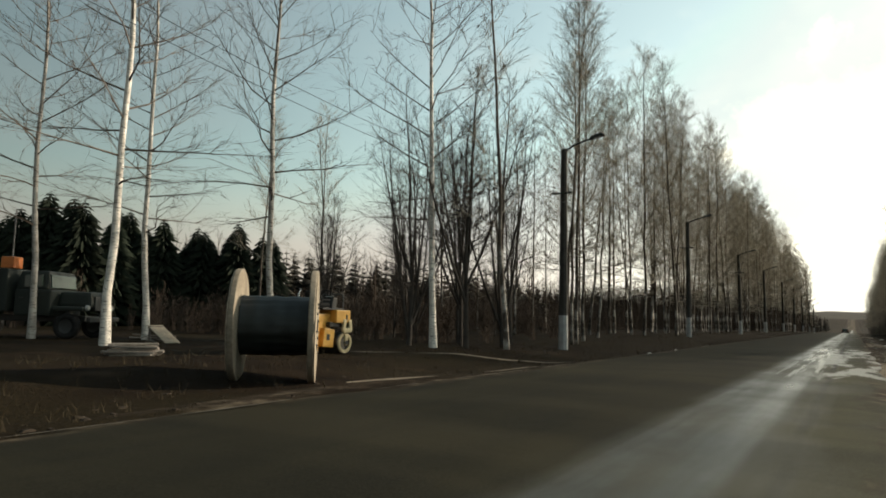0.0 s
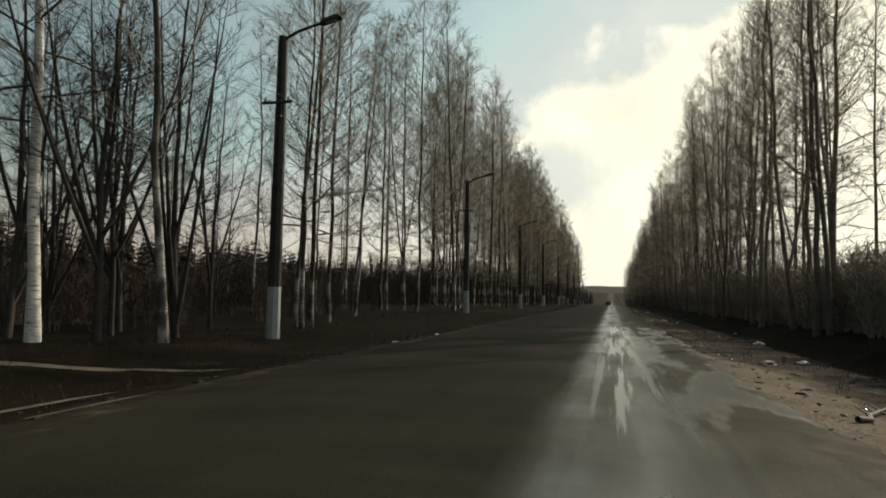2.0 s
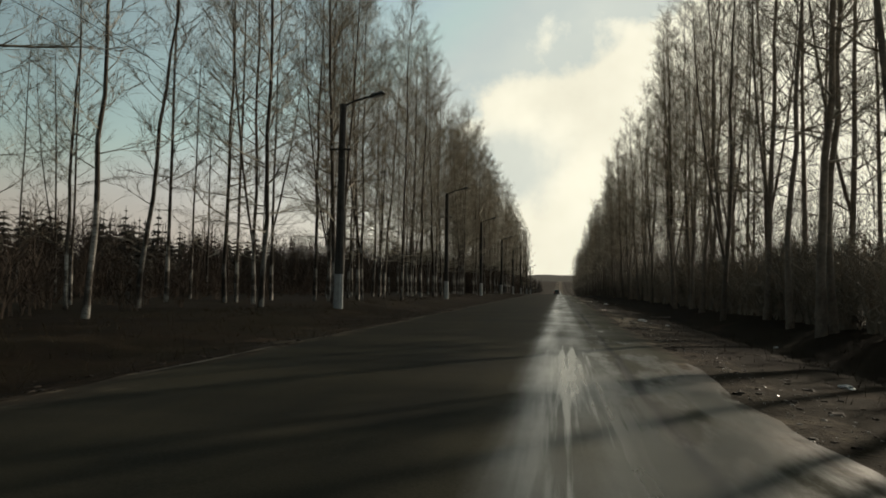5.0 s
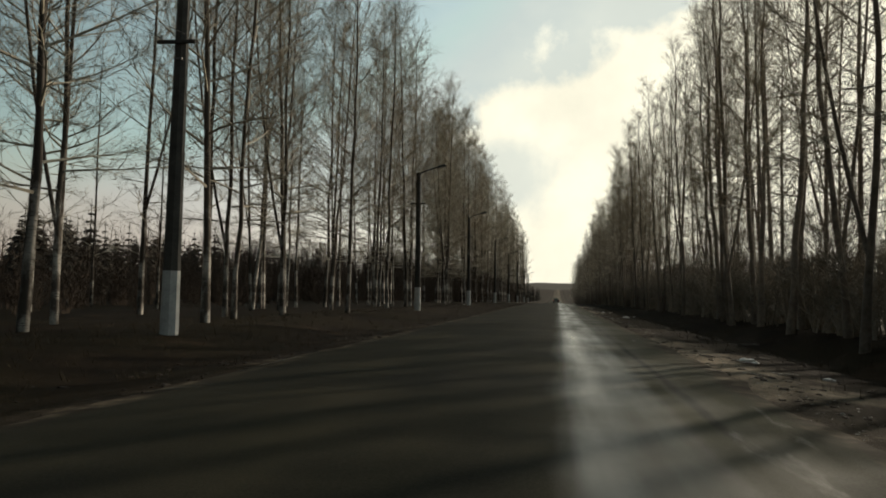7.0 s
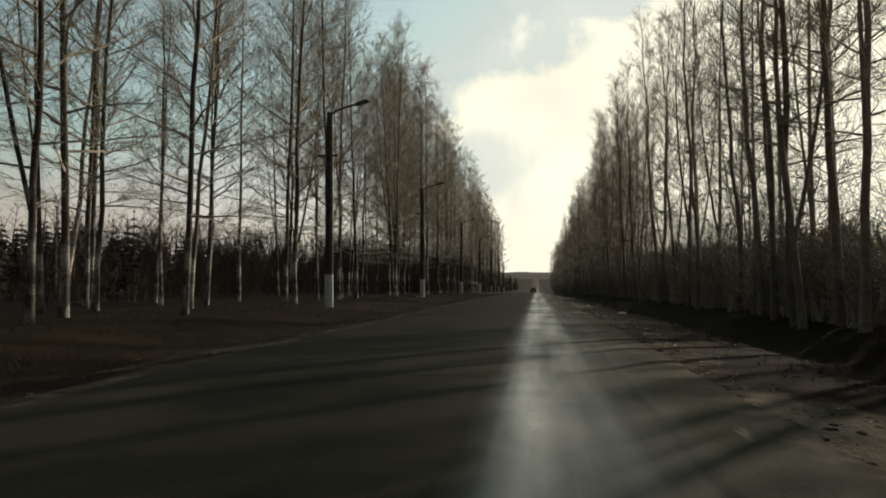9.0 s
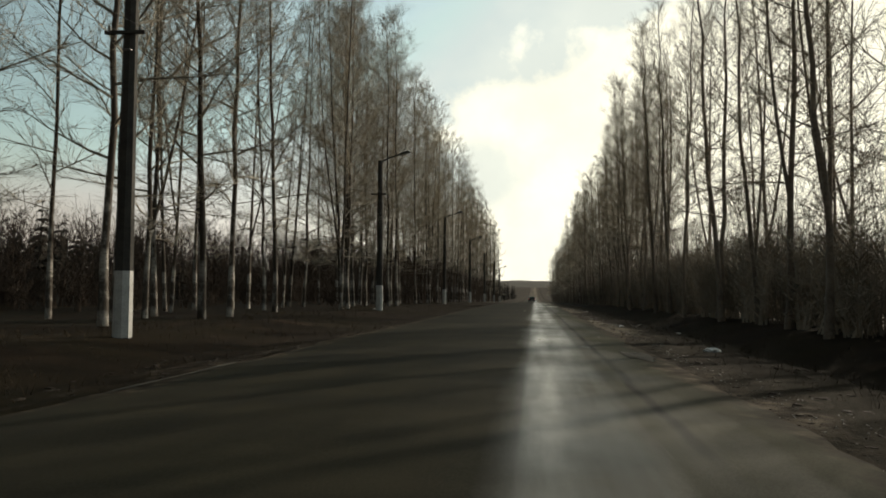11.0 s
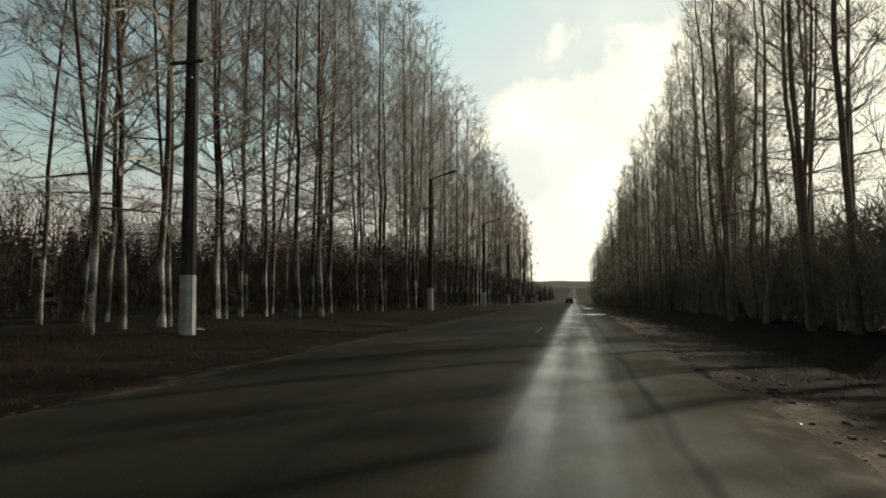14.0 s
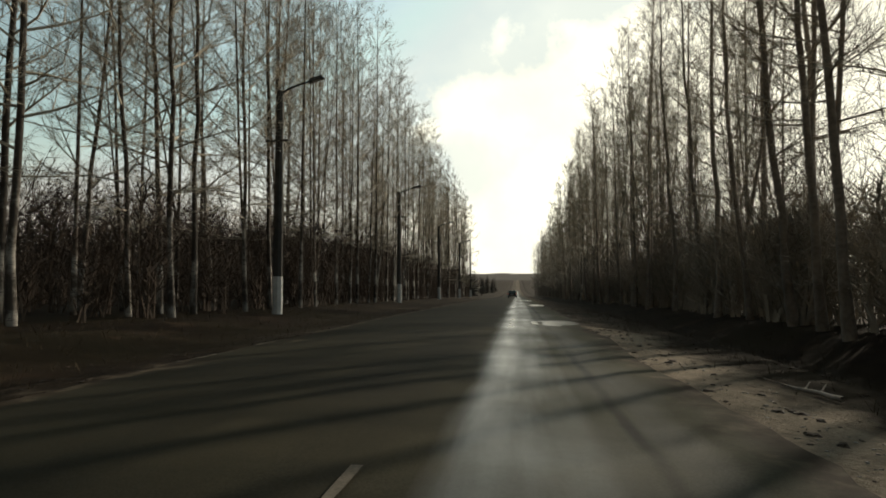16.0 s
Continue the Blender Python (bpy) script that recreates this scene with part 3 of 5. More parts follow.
def tube(V, F, pts, rads, sides=4, cap=False):
    """Adds a tapering tube along pts to the lists V, F."""
    base = len(V)
    n = len(pts)
    for i in range(n):
        a, b = pts[max(i - 1, 0)], pts[min(i + 1, n - 1)]
        d = Vector((b[0] - a[0], b[1] - a[1], b[2] - a[2]))
        d.normalize()
        u = d.orthogonal() if i == 0 else (u - d * u.dot(d))
        u.normalize()
        w = d.cross(u)
        p, r = pts[i], rads[i]
        for k in range(sides):
            c, s = math.cos(2 * math.pi * k / sides) * r, math.sin(2 * math.pi * k / sides) * r
            V.append((p[0] + u.x * c + w.x * s, p[1] + u.y * c + w.y * s, p[2] + u.z * c + w.z * s))
    for i in range(n - 1):
        for k in range(sides):
            a, b = base + i * sides + k, base + i * sides + (k + 1) % sides
            F.append((a, b, b + sides, a + sides))
    if cap:
        F.append(tuple(range(base + (n - 1) * sides, base + n * sides)))


# ---------------------------------------------------------------- ground, road
def lie(x, y):
    """The height of the ground: flat by the road, falling a little far ahead, then rising to the hills."""
    z = -0.05
    if y > 150:
        z -= 2.2 * min(1.0, (y - 150) / 220) ** 1.3
    if y > 520:
        z += 0.022 * (y - 520) * min(1.0, (y - 520) / 500)
    off = max(0.0, -4.3 - x, x - 3.6)
    if 4.0 < x < 12.0:                  # the ditch before the thicket
        z -= 0.50 * math.exp(-((x - 7.4) / 1.25) ** 2) * min(1.0, max(0.0, (y - 30) / 12))
    if x < -4.3:                        # a hollow by the first posts, a rise under the cable drum
        z -= 0.22 * math.exp(-((y - 50) / 13) ** 2) * min(1.0, (-4.3 - x) / 3)
        z += 0.16 * math.exp(-((x + 6.4) / 2.2) ** 2 - ((y - 31.6) / 3.5) ** 2)
    z -= 0.10 * min(1.0, off / 1.2) - (0.30 if x < 0 else 0.14) * min(1.0, max(0.0, off - 2.0) / 2.2)
    if off > 0:
        z += min(1.0, off / 3) * (0.035 * noise.noise((x * 0.35, y * 0.35, 0)) + 0.016 * noise.noise((x * 1.1, y * 1.1, 3)))
    return z


def road_z(y):
    return lie(0, y) + 0.05


def sheet(xs, ys, f):
    V = [(x, y, f(x, y)) for y in ys for x in xs]
    w = len(xs)
    F = [(j * w + i, j * w + i + 1, (j + 1) * w + i + 1, (j + 1) * w + i) for j in range(len(ys) - 1) for i in range(w - 1)]
    return V, F


def steps(*stretches):
    out = []
    for a, b, s in stretches:
        n = max(1, round((b - a) / s))
        out += [a + (b - a) * k / n for k in range(n)]
    return out + [stretches[-1][1]]


g_xs = steps((-2500, -300, 200), (-300, -60, 20), (-60, -14, 2.0), (-14, 14, 0.5), (14, 40, 2.0), (40, 300, 20), (300, 2500, 200))
g_ys = steps((-600, -60, 60), (-60, 10, 5), (10, 180, 0.8), (180, 320, 4), (320, 700, 20), (700, 2600, 100))
ground = new("ground", mesh_of("ground", *sheet(g_xs, g_ys, lie), M_SOIL, True))
tagged(ground, "dark bare spring soil with dead grass and mud", "ground", kind="structure")


def edge(y, side):
    """The ragged border of the asphalt."""
    x = -4.05 if side < 0 else 3.15
    return x + 0.22 * noise.noise((y * 0.22, side * 7.0, 0)) + 0.12 * noise.noise((y * 0.9, side * 3.0, 5)) + 0.07 * noise.noise((y * 2.6, side * 5.0, 8))


r_ys = steps((-60, 10, 2), (10, 180, 0.4), (180, 400, 4), (400, 640, 25))
across = [k / 14 for k in range(15)]


def road_top(x, y):
    """The height of the asphalt: crowned, with two ruts and shallow dips."""
    a, b = edge(y, -1), edge(y, 1)
    crown = 0.05 * (1 - (2 * (x - a) / (b - a) - 1) ** 2)
    rut = -0.018 * (math.exp(-((x - 0.45) / 0.28) ** 2) + math.exp(-((x - 1.95) / 0.28) ** 2)) if y > 12 else 0
    return road_z(y) + 0.01 + crown + rut + 0.014 * noise.noise((x * 0.7, y * 0.5, 9))


RV = []
for y in r_ys:
    a, b = edge(y, -1), edge(y, 1)
    for k in across:
        x = a + (b - a) * k
        sink = -0.022 if k in (0.0, 1.0) else 0.0
        RV.append((x, y, road_top(x, y) + sink))
w = len(across)
RF = [(j * w + i, j * w + i + 1, (j + 1) * w + i + 1, (j + 1) * w + i) for j in range(len(r_ys) - 1) for i in range(w - 1)]
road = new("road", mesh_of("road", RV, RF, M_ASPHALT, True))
tagged(road, "worn damp grey asphalt road with ragged edges", "road", kind="structure")


def blob(name, x, y, rx, ry, z, material, label, seed, turn=0.0, wob=0.3, raise_by=0.0, cat="puddle", draped=None):
    """A flat, irregular patch that lies on the ground."""
    n = 40
    ring = []
    for k in range(n):
        a = 2 * math.pi * k / n
        r = 1 + wob * noise.noise((math.cos(a) * 1.4 + seed, math.sin(a) * 1.4, seed * 0.7)) + wob * 0.6 * noise.noise((math.cos(a) * 4 + seed, math.sin(a) * 4, 2))
        px, py = rx * r * math.cos(a), ry * r * math.sin(a)
        c, s = math.cos(turn), math.sin(turn)
        ring.append((px * c - py * s, px * s + py * c))
    V = [(0, 0, raise_by)] + [(p[0] * 0.6, p[1] * 0.6, raise_by * 0.8) for p in ring] + [(p[0], p[1], 0) for p in ring]
    F = []
    for k in range(n):
        j = (k + 1) % n
        F += [(0, 1 + k, 1 + j), (1 + k, 1 + n + k, 1 + n + j, 1 + j)]
    if draped:
        V = [(p[0], p[1], draped(x + p[0], y + p[1]) + 0.006 + p[2] - z) for p in V]
    ob = new(name, mesh_of(name, V, F, material, True))
    ob.location = (x, y, z)
    return tagged(ob, label, cat, kind="structure")


# standing water in the hollows and along the right border
for k, (x, y, rx, ry) in enumerate([(2.3, 153.5, 0.70, 1.5), (2.5, 180, 0.5, 3.0), (2.0, 206, 0.6, 5.0), (2.75, 103.6, 0.28, 0.9)]):
    blob("puddle", x, y, rx, ry, road_z(y), M_WATER, "shallow rain puddle on the worn asphalt", 3.1 * k + 1, 0.0, 0.5, draped=road_top)
for k, (x, y, rx, ry) in enumerate([(4.2, 119.3, 0.35, 0.7), (4.9, 78.5, 0.5, 0.25), (5.4, 120.5, 0.8, 0.2), (4.9, 48.8, 0.6, 0.2), (4.4, 75.0, 0.4, 0.3), (4.2, 76.9, 0.22, 0.4), (4.6, 79.6, 0.4, 0.12), (3.7, 77.5, 0.14, 0.5), (3.8, 74.3, 0.15, 0.4), (3.6, 117.8, 0.2, 0.5), (4.1, 117.2, 0.3, 0.16), (3.5, 115.9, 0.12, 0.6)]):
    blob("puddle", x, y, rx * 0.6, ry * 0.7, lie(x, y) + 0.014, M_WATER, "muddy puddle in the roadside rut", 2.3 * k + 40, 0.2, 0.7)

# pale sand on the yard's track, left of the road
for k, (x, y, rx, ry, tn) in enumerate([(-8.6, 41.9, 1.6, 0.22, 0.75), (-6.4, 44.0, 0.9, 0.16, 0.55), (-10.6, 40.3, 0.8, 0.15, 0.5), (-5.2, 34.0, 0.25, 1.3, 0.1), (-5.3, 39.5, 0.2, 1.5, -0.05)]):
    blob("sand_patch", x, y, rx, ry, lie(x, y), M_SAND, "thin pale sand on the yard's muddy track", 2.7 * k + 9, tn, 0.7, 0.012, "sand", lie)

# the old painted border line, broken
rng = random.Random(11)
y = 14.0
while y < 190:
    length = rng.uniform(0.8, 4.5)
    if rng.random() < 0.5:
        x0, wd = -3.92, rng.uniform(0.022, 0.05)
        ys = [y + length * k / 6 for k in range(7)]
        V, F = [], []
        for yy in ys:
            xx = x0 + 0.10 * noise.noise((yy * 0.3, 4, 4))
            h = wd * (0.35 + 0.9 * rng.random())
            zz = max(road_top(xx, yy), lie(xx, yy)) + 0.008
            V += [(xx - h, yy, zz - 0.004), (xx + h, yy, zz)]
        F = [(2 * k, 2 * k + 1, 2 * k + 3, 2 * k + 2) for k in range(6)]
        ob = new("edge_line", mesh_of("edge_line", V, F, M_LINE))
        tagged(ob, "worn whitish border line along the asphalt", "road marking", kind="structure")
    y += length + rng.uniform(0.3, 2.5)

V, F = [], []
for k in range(9):
    yy, h = 133.0 + 0.45 * k, 0.032 * (0.7 + 0.5 * rng.random())
    V += [(0.20 - h, yy, road_z(yy) + 0.070), (0.20 + h, yy, road_z(yy) + 0.070)]
F = [(2 * k, 2 * k + 1, 2 * k + 3, 2 * k + 2) for k in range(8)]
ob = new("lane_line", mesh_of("lane_line", V, F, M_LINE))
tagged(ob, "faded yellowish dash of the middle line", "road marking", kind="structure")


# ---------------------------------------------------------------- trees
def rise(rng, start, az, tilt, length, segs, curl, wob=0.10):
    """A twig's way: starts at an azimuth and tilt from the vertical and bends upward by curl."""
    pts = [start]
    p = Vector(start)
    for k in range(segs):
        t = tilt - curl * (k + 0.5) / segs
        a = az + rng.uniform(-wob, wob) * 2
        d = Vector((math.sin(t) * math.cos(a), math.sin(t) * math.sin(a), math.cos(t)))
        p = p + d * (length / segs)
        pts.append((p.x, p.y, p.z))
    return pts


def stem_way(rng, H, lean, segs=12, wob=0.10):
    a = rng.uniform(0, 6.28)
    x = y = 0.0
    pts = []
    bx, by = rng.uniform(-1, 1), rng.uniform(-1, 1)
    for k in range(segs + 1):
        f = k / segs
        pts.append((x + lean * f * math.cos(a), y + lean * f * math.sin(a), H * f))
        x += rng.uniform(-wob, wob) + 0.03 * bx
        y += rng.uniform(-wob, wob) + 0.03 * by
    return pts


def along(pts, f):
    k = min(int(f * (len(pts) - 1)), len(pts) - 2)
    u = f * (len(pts) - 1) - k
    return tuple(pts[k][i] * (1 - u) + pts[k + 1][i] * u for i in range(3))


def spike(V, F, a, b, r):
    """A thin twig from a to b that ends in a point."""
    d = Vector((b[0] - a[0], b[1] - a[1], b[2] - a[2]))
    u = d.orthogonal()
    u.normalize()
    w = d.cross(u)
    w.normalize()
    o = len(V)
    for c, s in ((1, 0), (-0.5, 0.866), (-0.5, -0.866)):
        V.append((a[0] + (u.x * c + w.x * s) * r, a[1] + (u.y * c + w.y * s) * r, a[2] + (u.z * c + w.z * s) * r))
    V.append(b)
    F.extend(((o, o + 1, o + 3), (o + 1, o + 2, o + 3), (o + 2, o, o + 3)))


def blade(V, F, a, b, r):
    """The thinnest twigs: one slender sliver from a to b."""
    d = Vector((b[0] - a[0], b[1] - a[1], b[2] - a[2]))
    u = d.cross(Vector((a[1] * 3.7 % 1 - 0.5, a[0] * 5.3 % 1 - 0.5, a[2] * 7.1 % 1 - 0.5)))
    u.normalize()
    o = len(V)
    V += [(a[0] + u.x * r, a[1] + u.y * r, a[2] + u.z * r), (a[0] - u.x * r, a[1] - u.y * r, a[2] - u.z * r), b]
    F.append((o, o + 1, o + 2))


def tree_lists(rng, H, r0, first, boughs, fine, twigs, sub, reach, lean, forks=0, thick=1.0, upright=1.0, spread_at=(0.10, 0.45), fork_tilt=(0.16, 0.34)):
    """Trunk and crown of a bare tree as two (V, F) pairs."""
    TV, TF, CV, CF = [], [], [], []
    main = stem_way(rng, H, lean, 12 if fine else 5)
    ways = [(main, r0, first)]
    for k in range(forks):
        f = rng.uniform(*spread_at)
        s = along(main, f)
        way = rise(rng, s, rng.uniform(0, 6.28), rng.uniform(*fork_tilt), (H - s[2]) * rng.uniform(0.75, 0.95), 9, rng.uniform(0.10, 0.25), 0.08)
        ways.append((way, r0 * (1 - f) * 0.72, 0.15))
    for way, r, begin in ways:
        n = len(way)
        tube(TV, TF, way, [r * (1.2 if k == 0 and way is main else 1.0) * (1 - k / (n - 1)) ** 0.9 + 0.008 for k in range(n)], 7 if fine else 4)
        count = boughs if way is main else int(boughs * 0.6)
        for b in range(count):
            f = begin + (0.99 - begin) * ((b + rng.random()) / count) ** 0.9
            s = along(way, f)
            up = s[2] / H
            low = up < 0.28
            length = reach * (0.5 + 0.6 * rng.random()) * (0.8 if low else 1.0) * max(0.14, 1.10 - up) ** 0.40 * (0.8 if way is not main else 1.0)
            tilt = (1.38 - 0.78 * up) * upright + rng.uniform(-0.20, 0.20)
            az = b * 2.4 + rng.uniform(-0.5, 0.5)
            pts = rise(rng, s, az, tilt, length, 3 if fine else 2, rng.uniform(-0.05, 0.15) if low else rng.uniform(0.0, 0.4), 0.24)
            rr = (0.010 + 0.0078 * length * (1.15 - up)) * thick ** 0.5
            tube(CV, CF, pts, [rr * (1 - 0.88 * k / (len(pts) - 1)) for k in range(len(pts))], 3)
            tip = Vector(pts[-1]) - Vector(pts[0])
            tip.normalize()
            for q in range(twigs if not low else max(2, twigs // 2)):
                g = 0.10 + 0.88 * (q + rng.random()) / twigs
                s2 = along(pts, min(g, 0.999))
                l2 = length * rng.uniform(0.32, 0.62) * (1.15 - 0.5 * g) + 0.15
                d2 = tip + Vector((rng.uniform(-0.85, 0.85), rng.uniform(-0.85, 0.85), rng.uniform(-0.3, 0.6)))
                d2.normalize()
                e2 = (s2[0] + d2.x * l2, s2[1] + d2.y * l2, s2[2] + d2.z * l2)
                spike(CV, CF, s2, e2, thick * 0.0065)
                for _ in range(sub):
                    s3 = along((s2, e2), rng.uniform(0.08, 0.85))
                    l3 = l2 * rng.uniform(0.5, 1.05) + 0.08
                    d3 = d2 + Vector((rng.uniform(-0.6, 0.6), rng.uniform(-0.6, 0.6), rng.uniform(-0.45, 0.5)))
                    d3.normalize()
                    blade(CV, CF, s3, (s3[0] + d3.x * l3, s3[1] + d3.y * l3, s3[2] + d3.z * l3), thick * 0.0040)
    return (TV, TF), (CV, CF)


def crown_lists(rng, H, r0, first, boughs, sides, twigs, fine, reach, lean, forks=0, thick=1.0, rings=6, tilts=(1.25, 0.55), stem_wob=0.10, low_boughs=0.25, bough_r=1.0):
    """Trunk and crown of a bare birch: rising boughs that arch, side branches, and a haze of fine twigs; two (V, F) pairs."""
    TV, TF, CV, CF = [], [], [], []
    main = stem_way(rng, H, lean, 12 if rings > 4 else 6, stem_wob)
    ways = [(main, r0, first, 0.0)]
    for k in range(forks):
        f = rng.uniform(0.10, 0.34)
        s = along(main, f)
        way = rise(rng, s, rng.uniform(0, 6.28), rng.uniform(0.16, 0.27), (H - s[2]) * rng.uniform(0.80, 0.94), 8, rng.uniform(0.16, 0.28), 0.06)
        ways.append((way, r0 * (1 - f) * 0.70, 0.16, s[2] / H))
    for way, r, begin, foot in ways:
        n = len(way)
        tube(TV, TF, way, [r * (1.35 if k == 0 and way is main else 1.0) * (1 - k / (n - 1)) ** 0.85 + 0.008 for k in range(n)], rings)
        count = boughs if way is main else int(boughs * 0.55)
        for b in range(count):
            f = begin + (0.992 - begin) * ((b + rng.random()) / count) ** 0.92
            s = along(way, f)
            u = min(1.0, max(0.0, (s[2] / H - first) / (1 - first)))
            girth = r * (1 - f) ** 0.85
            length = reach * (min(1.0, 0.72 + 0.9 * u) * (1 - u) ** 0.52 + 0.10) * rng.uniform(0.68, 1.12)
            hang = u < 0.16 and rng.random() < low_boughs * 3
            tilt = tilts[0] + (tilts[1] - tilts[0]) * u ** 0.8 + rng.uniform(-0.16, 0.16) + (0.22 if hang else 0.0)
            curl = rng.uniform(-0.25, 0.10) if hang else rng.uniform(0.15, 0.55) * (1 - 0.4 * u)
            segs = 4 if sides > 4 else 2
            pts = rise(rng, s, b * 2.4 + rng.uniform(-0.5, 0.5), tilt, length, segs, curl, 0.16)
            rr = min(0.042, max(0.009, 0.30 * girth + 0.0030 * length)) * bough_r
            tube(CV, CF, pts, [rr * (1 - 0.86 * k / segs) for k in range(segs + 1)], 3)
            tip = Vector(pts[-1]) - Vector(pts[-2])
            tip.normalize()
            number = max(2, round(sides * (0.5 + 0.5 * length / reach)))
            for q in range(number):
                g = 0.16 + 0.84 * (q + rng.random()) / number
                s2 = along(pts, min(g, 0.999))
                l2 = length * rng.uniform(0.26, 0.46) * (1.2 - 0.55 * g) + 0.22
                d2 = tip + Vector((rng.uniform(-0.8, 0.8), rng.uniform(-0.8, 0.8), rng.uniform(-0.25, 0.45)))
                d2.normalize()
                bend = Vector((rng.uniform(-0.2, 0.2), rng.uniform(-0.2, 0.2), rng.uniform(-0.05, 0.25)))
                m2 = tuple(s2[i] + d2[i] * l2 * 0.5 for i in range(3))
                e2 = tuple(m2[i] + (d2[i] + bend[i]) * l2 * 0.5 for i in range(3))
                spike(CV, CF, s2, m2 if segs > 2 else e2, rr * 0.38 + 0.003 * thick)
                if segs > 2:
                    spike(CV, CF, along((s2, m2), 0.8), e2, 0.0052 * thick)
                for w in range(twigs):
                    h = (w + rng.random()) / twigs
                    s3 = along((s2, m2, e2), min(0.12 + 0.88 * h, 0.999))
                    l3 = rng.uniform(0.45, 1.0) * (1.15 - 0.4 * h) * (0.6 + 0.13 * reach)
                    d3 = d2 + Vector((rng.uniform(-0.7, 0.7), rng.uniform(-0.7, 0.7), rng.uniform(-0.35, 0.5)))
                    d3.normalize()
                    e3 = (s3[0] + d3.x * l3, s3[1] + d3.y * l3, s3[2] + d3.z * l3)
                    blade(CV, CF, s3, e3, thick * 0.0055)
                    for _ in range(fine):
                        s4 = along((s3, e3), rng.uniform(0.1, 0.9))
                        l4 = l3 * rng.uniform(0.5, 1.1)
                        d4 = d3 + Vector((rng.uniform(-0.7, 0.7), rng.uniform(-0.7, 0.7), rng.uniform(-0.6, 0.3)))
                        d4.normalize()
                        blade(CV, CF, s4, (s4[0] + d4.x * l4, s4[1] + d4.y * l4, s4[2] + d4.z * l4), thick * 0.0040)
    return (TV, TF), (CV, CF)


def make_tree(name, label, seed, bark, twig, group, lists=crown_lists, **kw):
    rng = random.Random(seed)
    trunk, crown = lists(rng, **kw)
    root = empty(name, pose(0, 0, -400), label, "tree", group)
    part("trunk", trunk, bark, root, smooth=True)
    part("crown", crown, twig, root)
    return root


ROW = "birches along the road"
BIRCHES = [make_tree("birch_tree", "tall bare birch with a white trunk and fine brown twigs", 100 + k, M_BARK, M_TWIG, ROW,
                     H=(23.0, 23.6, 22.4, 23.3, 22.7)[k], r0=(0.102, 0.115, 0.088, 0.11, 0.094)[k], first=(0.14, 0.17, 0.12, 0.19, 0.15)[k],
                     boughs=(42, 40, 34, 40, 42)[k], sides=8, twigs=5, fine=4, reach=(4.0, 3.8, 3.5, 4.2, 3.7)[k], lean=(0.3, 0.8, 0.5, 0.2, 1.1)[k],
                     forks=(0, 0, 1, 0, 0)[k], rings=7, bough_r=1.45, thick=1.4) for k in range(5)]
WIDE = [make_tree("birch_tree", "free-standing bare birch with wide thin boughs and a white trunk", 150 + k, M_SUNBARK, M_BOUGH, "birches round the yard",
                  H=(18.5, 19.5, 17.0)[k], r0=(0.125, 0.13, 0.115)[k], first=(0.22, 0.24, 0.20)[k], boughs=(36, 38, 32)[k], sides=7, twigs=4, fine=2,
                  reach=(4.0, 4.3, 3.6)[k], lean=(0.7, 0.3, 1.0)[k], rings=8, thick=1.5, tilts=(1.30, 0.75), low_boughs=0.33) for k in range(3)]
BACK = [make_tree("birch_tree", "bare birch in the back of the row", 180 + k, M_BARK, M_TWIG, ROW,
                  H=(22.5, 21.8, 23.3)[k], r0=(0.10, 0.09, 0.105)[k], first=0.17, boughs=(32, 30, 34)[k], sides=4, twigs=4, fine=3, reach=(3.7, 3.4, 3.8)[k], lean=(0.4, 0.8, 0.6)[k],
                  forks=(0, 1, 0)[k], thick=2.3, rings=4, bough_r=1.1) for k in range(3)]
GREYS = [make_tree("aspen_tree", "tall bare aspen with a grey-brown trunk and fine twigs", 220 + k, M_GREYBARK, M_TWIG, "aspens along the road",
                   H=(20.6, 20.0, 21.0, 19.6)[k], r0=(0.125, 0.11, 0.13, 0.105)[k], first=(0.24, 0.28, 0.22, 0.30)[k],
                   boughs=(34, 36, 32, 32)[k], sides=7, twigs=5, fine=3, reach=(2.5, 2.4, 2.7, 2.3)[k], lean=(0.5, 0.9, 0.4, 1.3)[k], forks=(1, 0, 0, 1)[k],
                   rings=7, tilts=(1.2, 0.5), stem_wob=0.15, bough_r=1.25, thick=1.2) for k in range(4)]
GREYBACK = [make_tree("aspen_tree", "bare aspen in the back of the row", 260 + k, M_GREYBARK, M_TWIG, "aspens along the road",
                      H=(20.5, 19.8)[k], r0=(0.135, 0.12)[k], first=0.2, boughs=30, sides=4, twigs=4, fine=3, reach=2.5, lean=(0.4, 0.9)[k], forks=(0, 1)[k], thick=2.3, rings=4,
                      tilts=(1.15, 0.45), bough_r=1.15) for k in range(2)]
ALDERS = [make_tree("alder_tree", "dark bare alder with several stems from one foot", 300 + k, M_DARKBARK, M_DARKBARK, "alders beside the yard", tree_lists,
                    H=(12.5, 11.5)[k], r0=0.10, first=0.2, boughs=26, fine=True, twigs=8, sub=3, reach=2.6, lean=0.8, forks=5, upright=1.08, spread_at=(0.01, 0.26), fork_tilt=(0.10, 0.46)) for k in range(2)]
SLIM = [make_tree("slim_birch", "slender young birch with a pale trunk and sparse twigs", 400 + k, M_BARK, M_TWIG, ROW,
                  H=(16.0, 17.5, 14.5)[k], r0=(0.085, 0.095, 0.075)[k], first=(0.25, 0.22, 0.3)[k], boughs=28, sides=5, twigs=4, fine=3, reach=2.0, lean=(0.5, 1.4, 1.0)[k], rings=6, tilts=(1.1, 0.5), thick=1.8) for k in range(3)]

count_of = {}


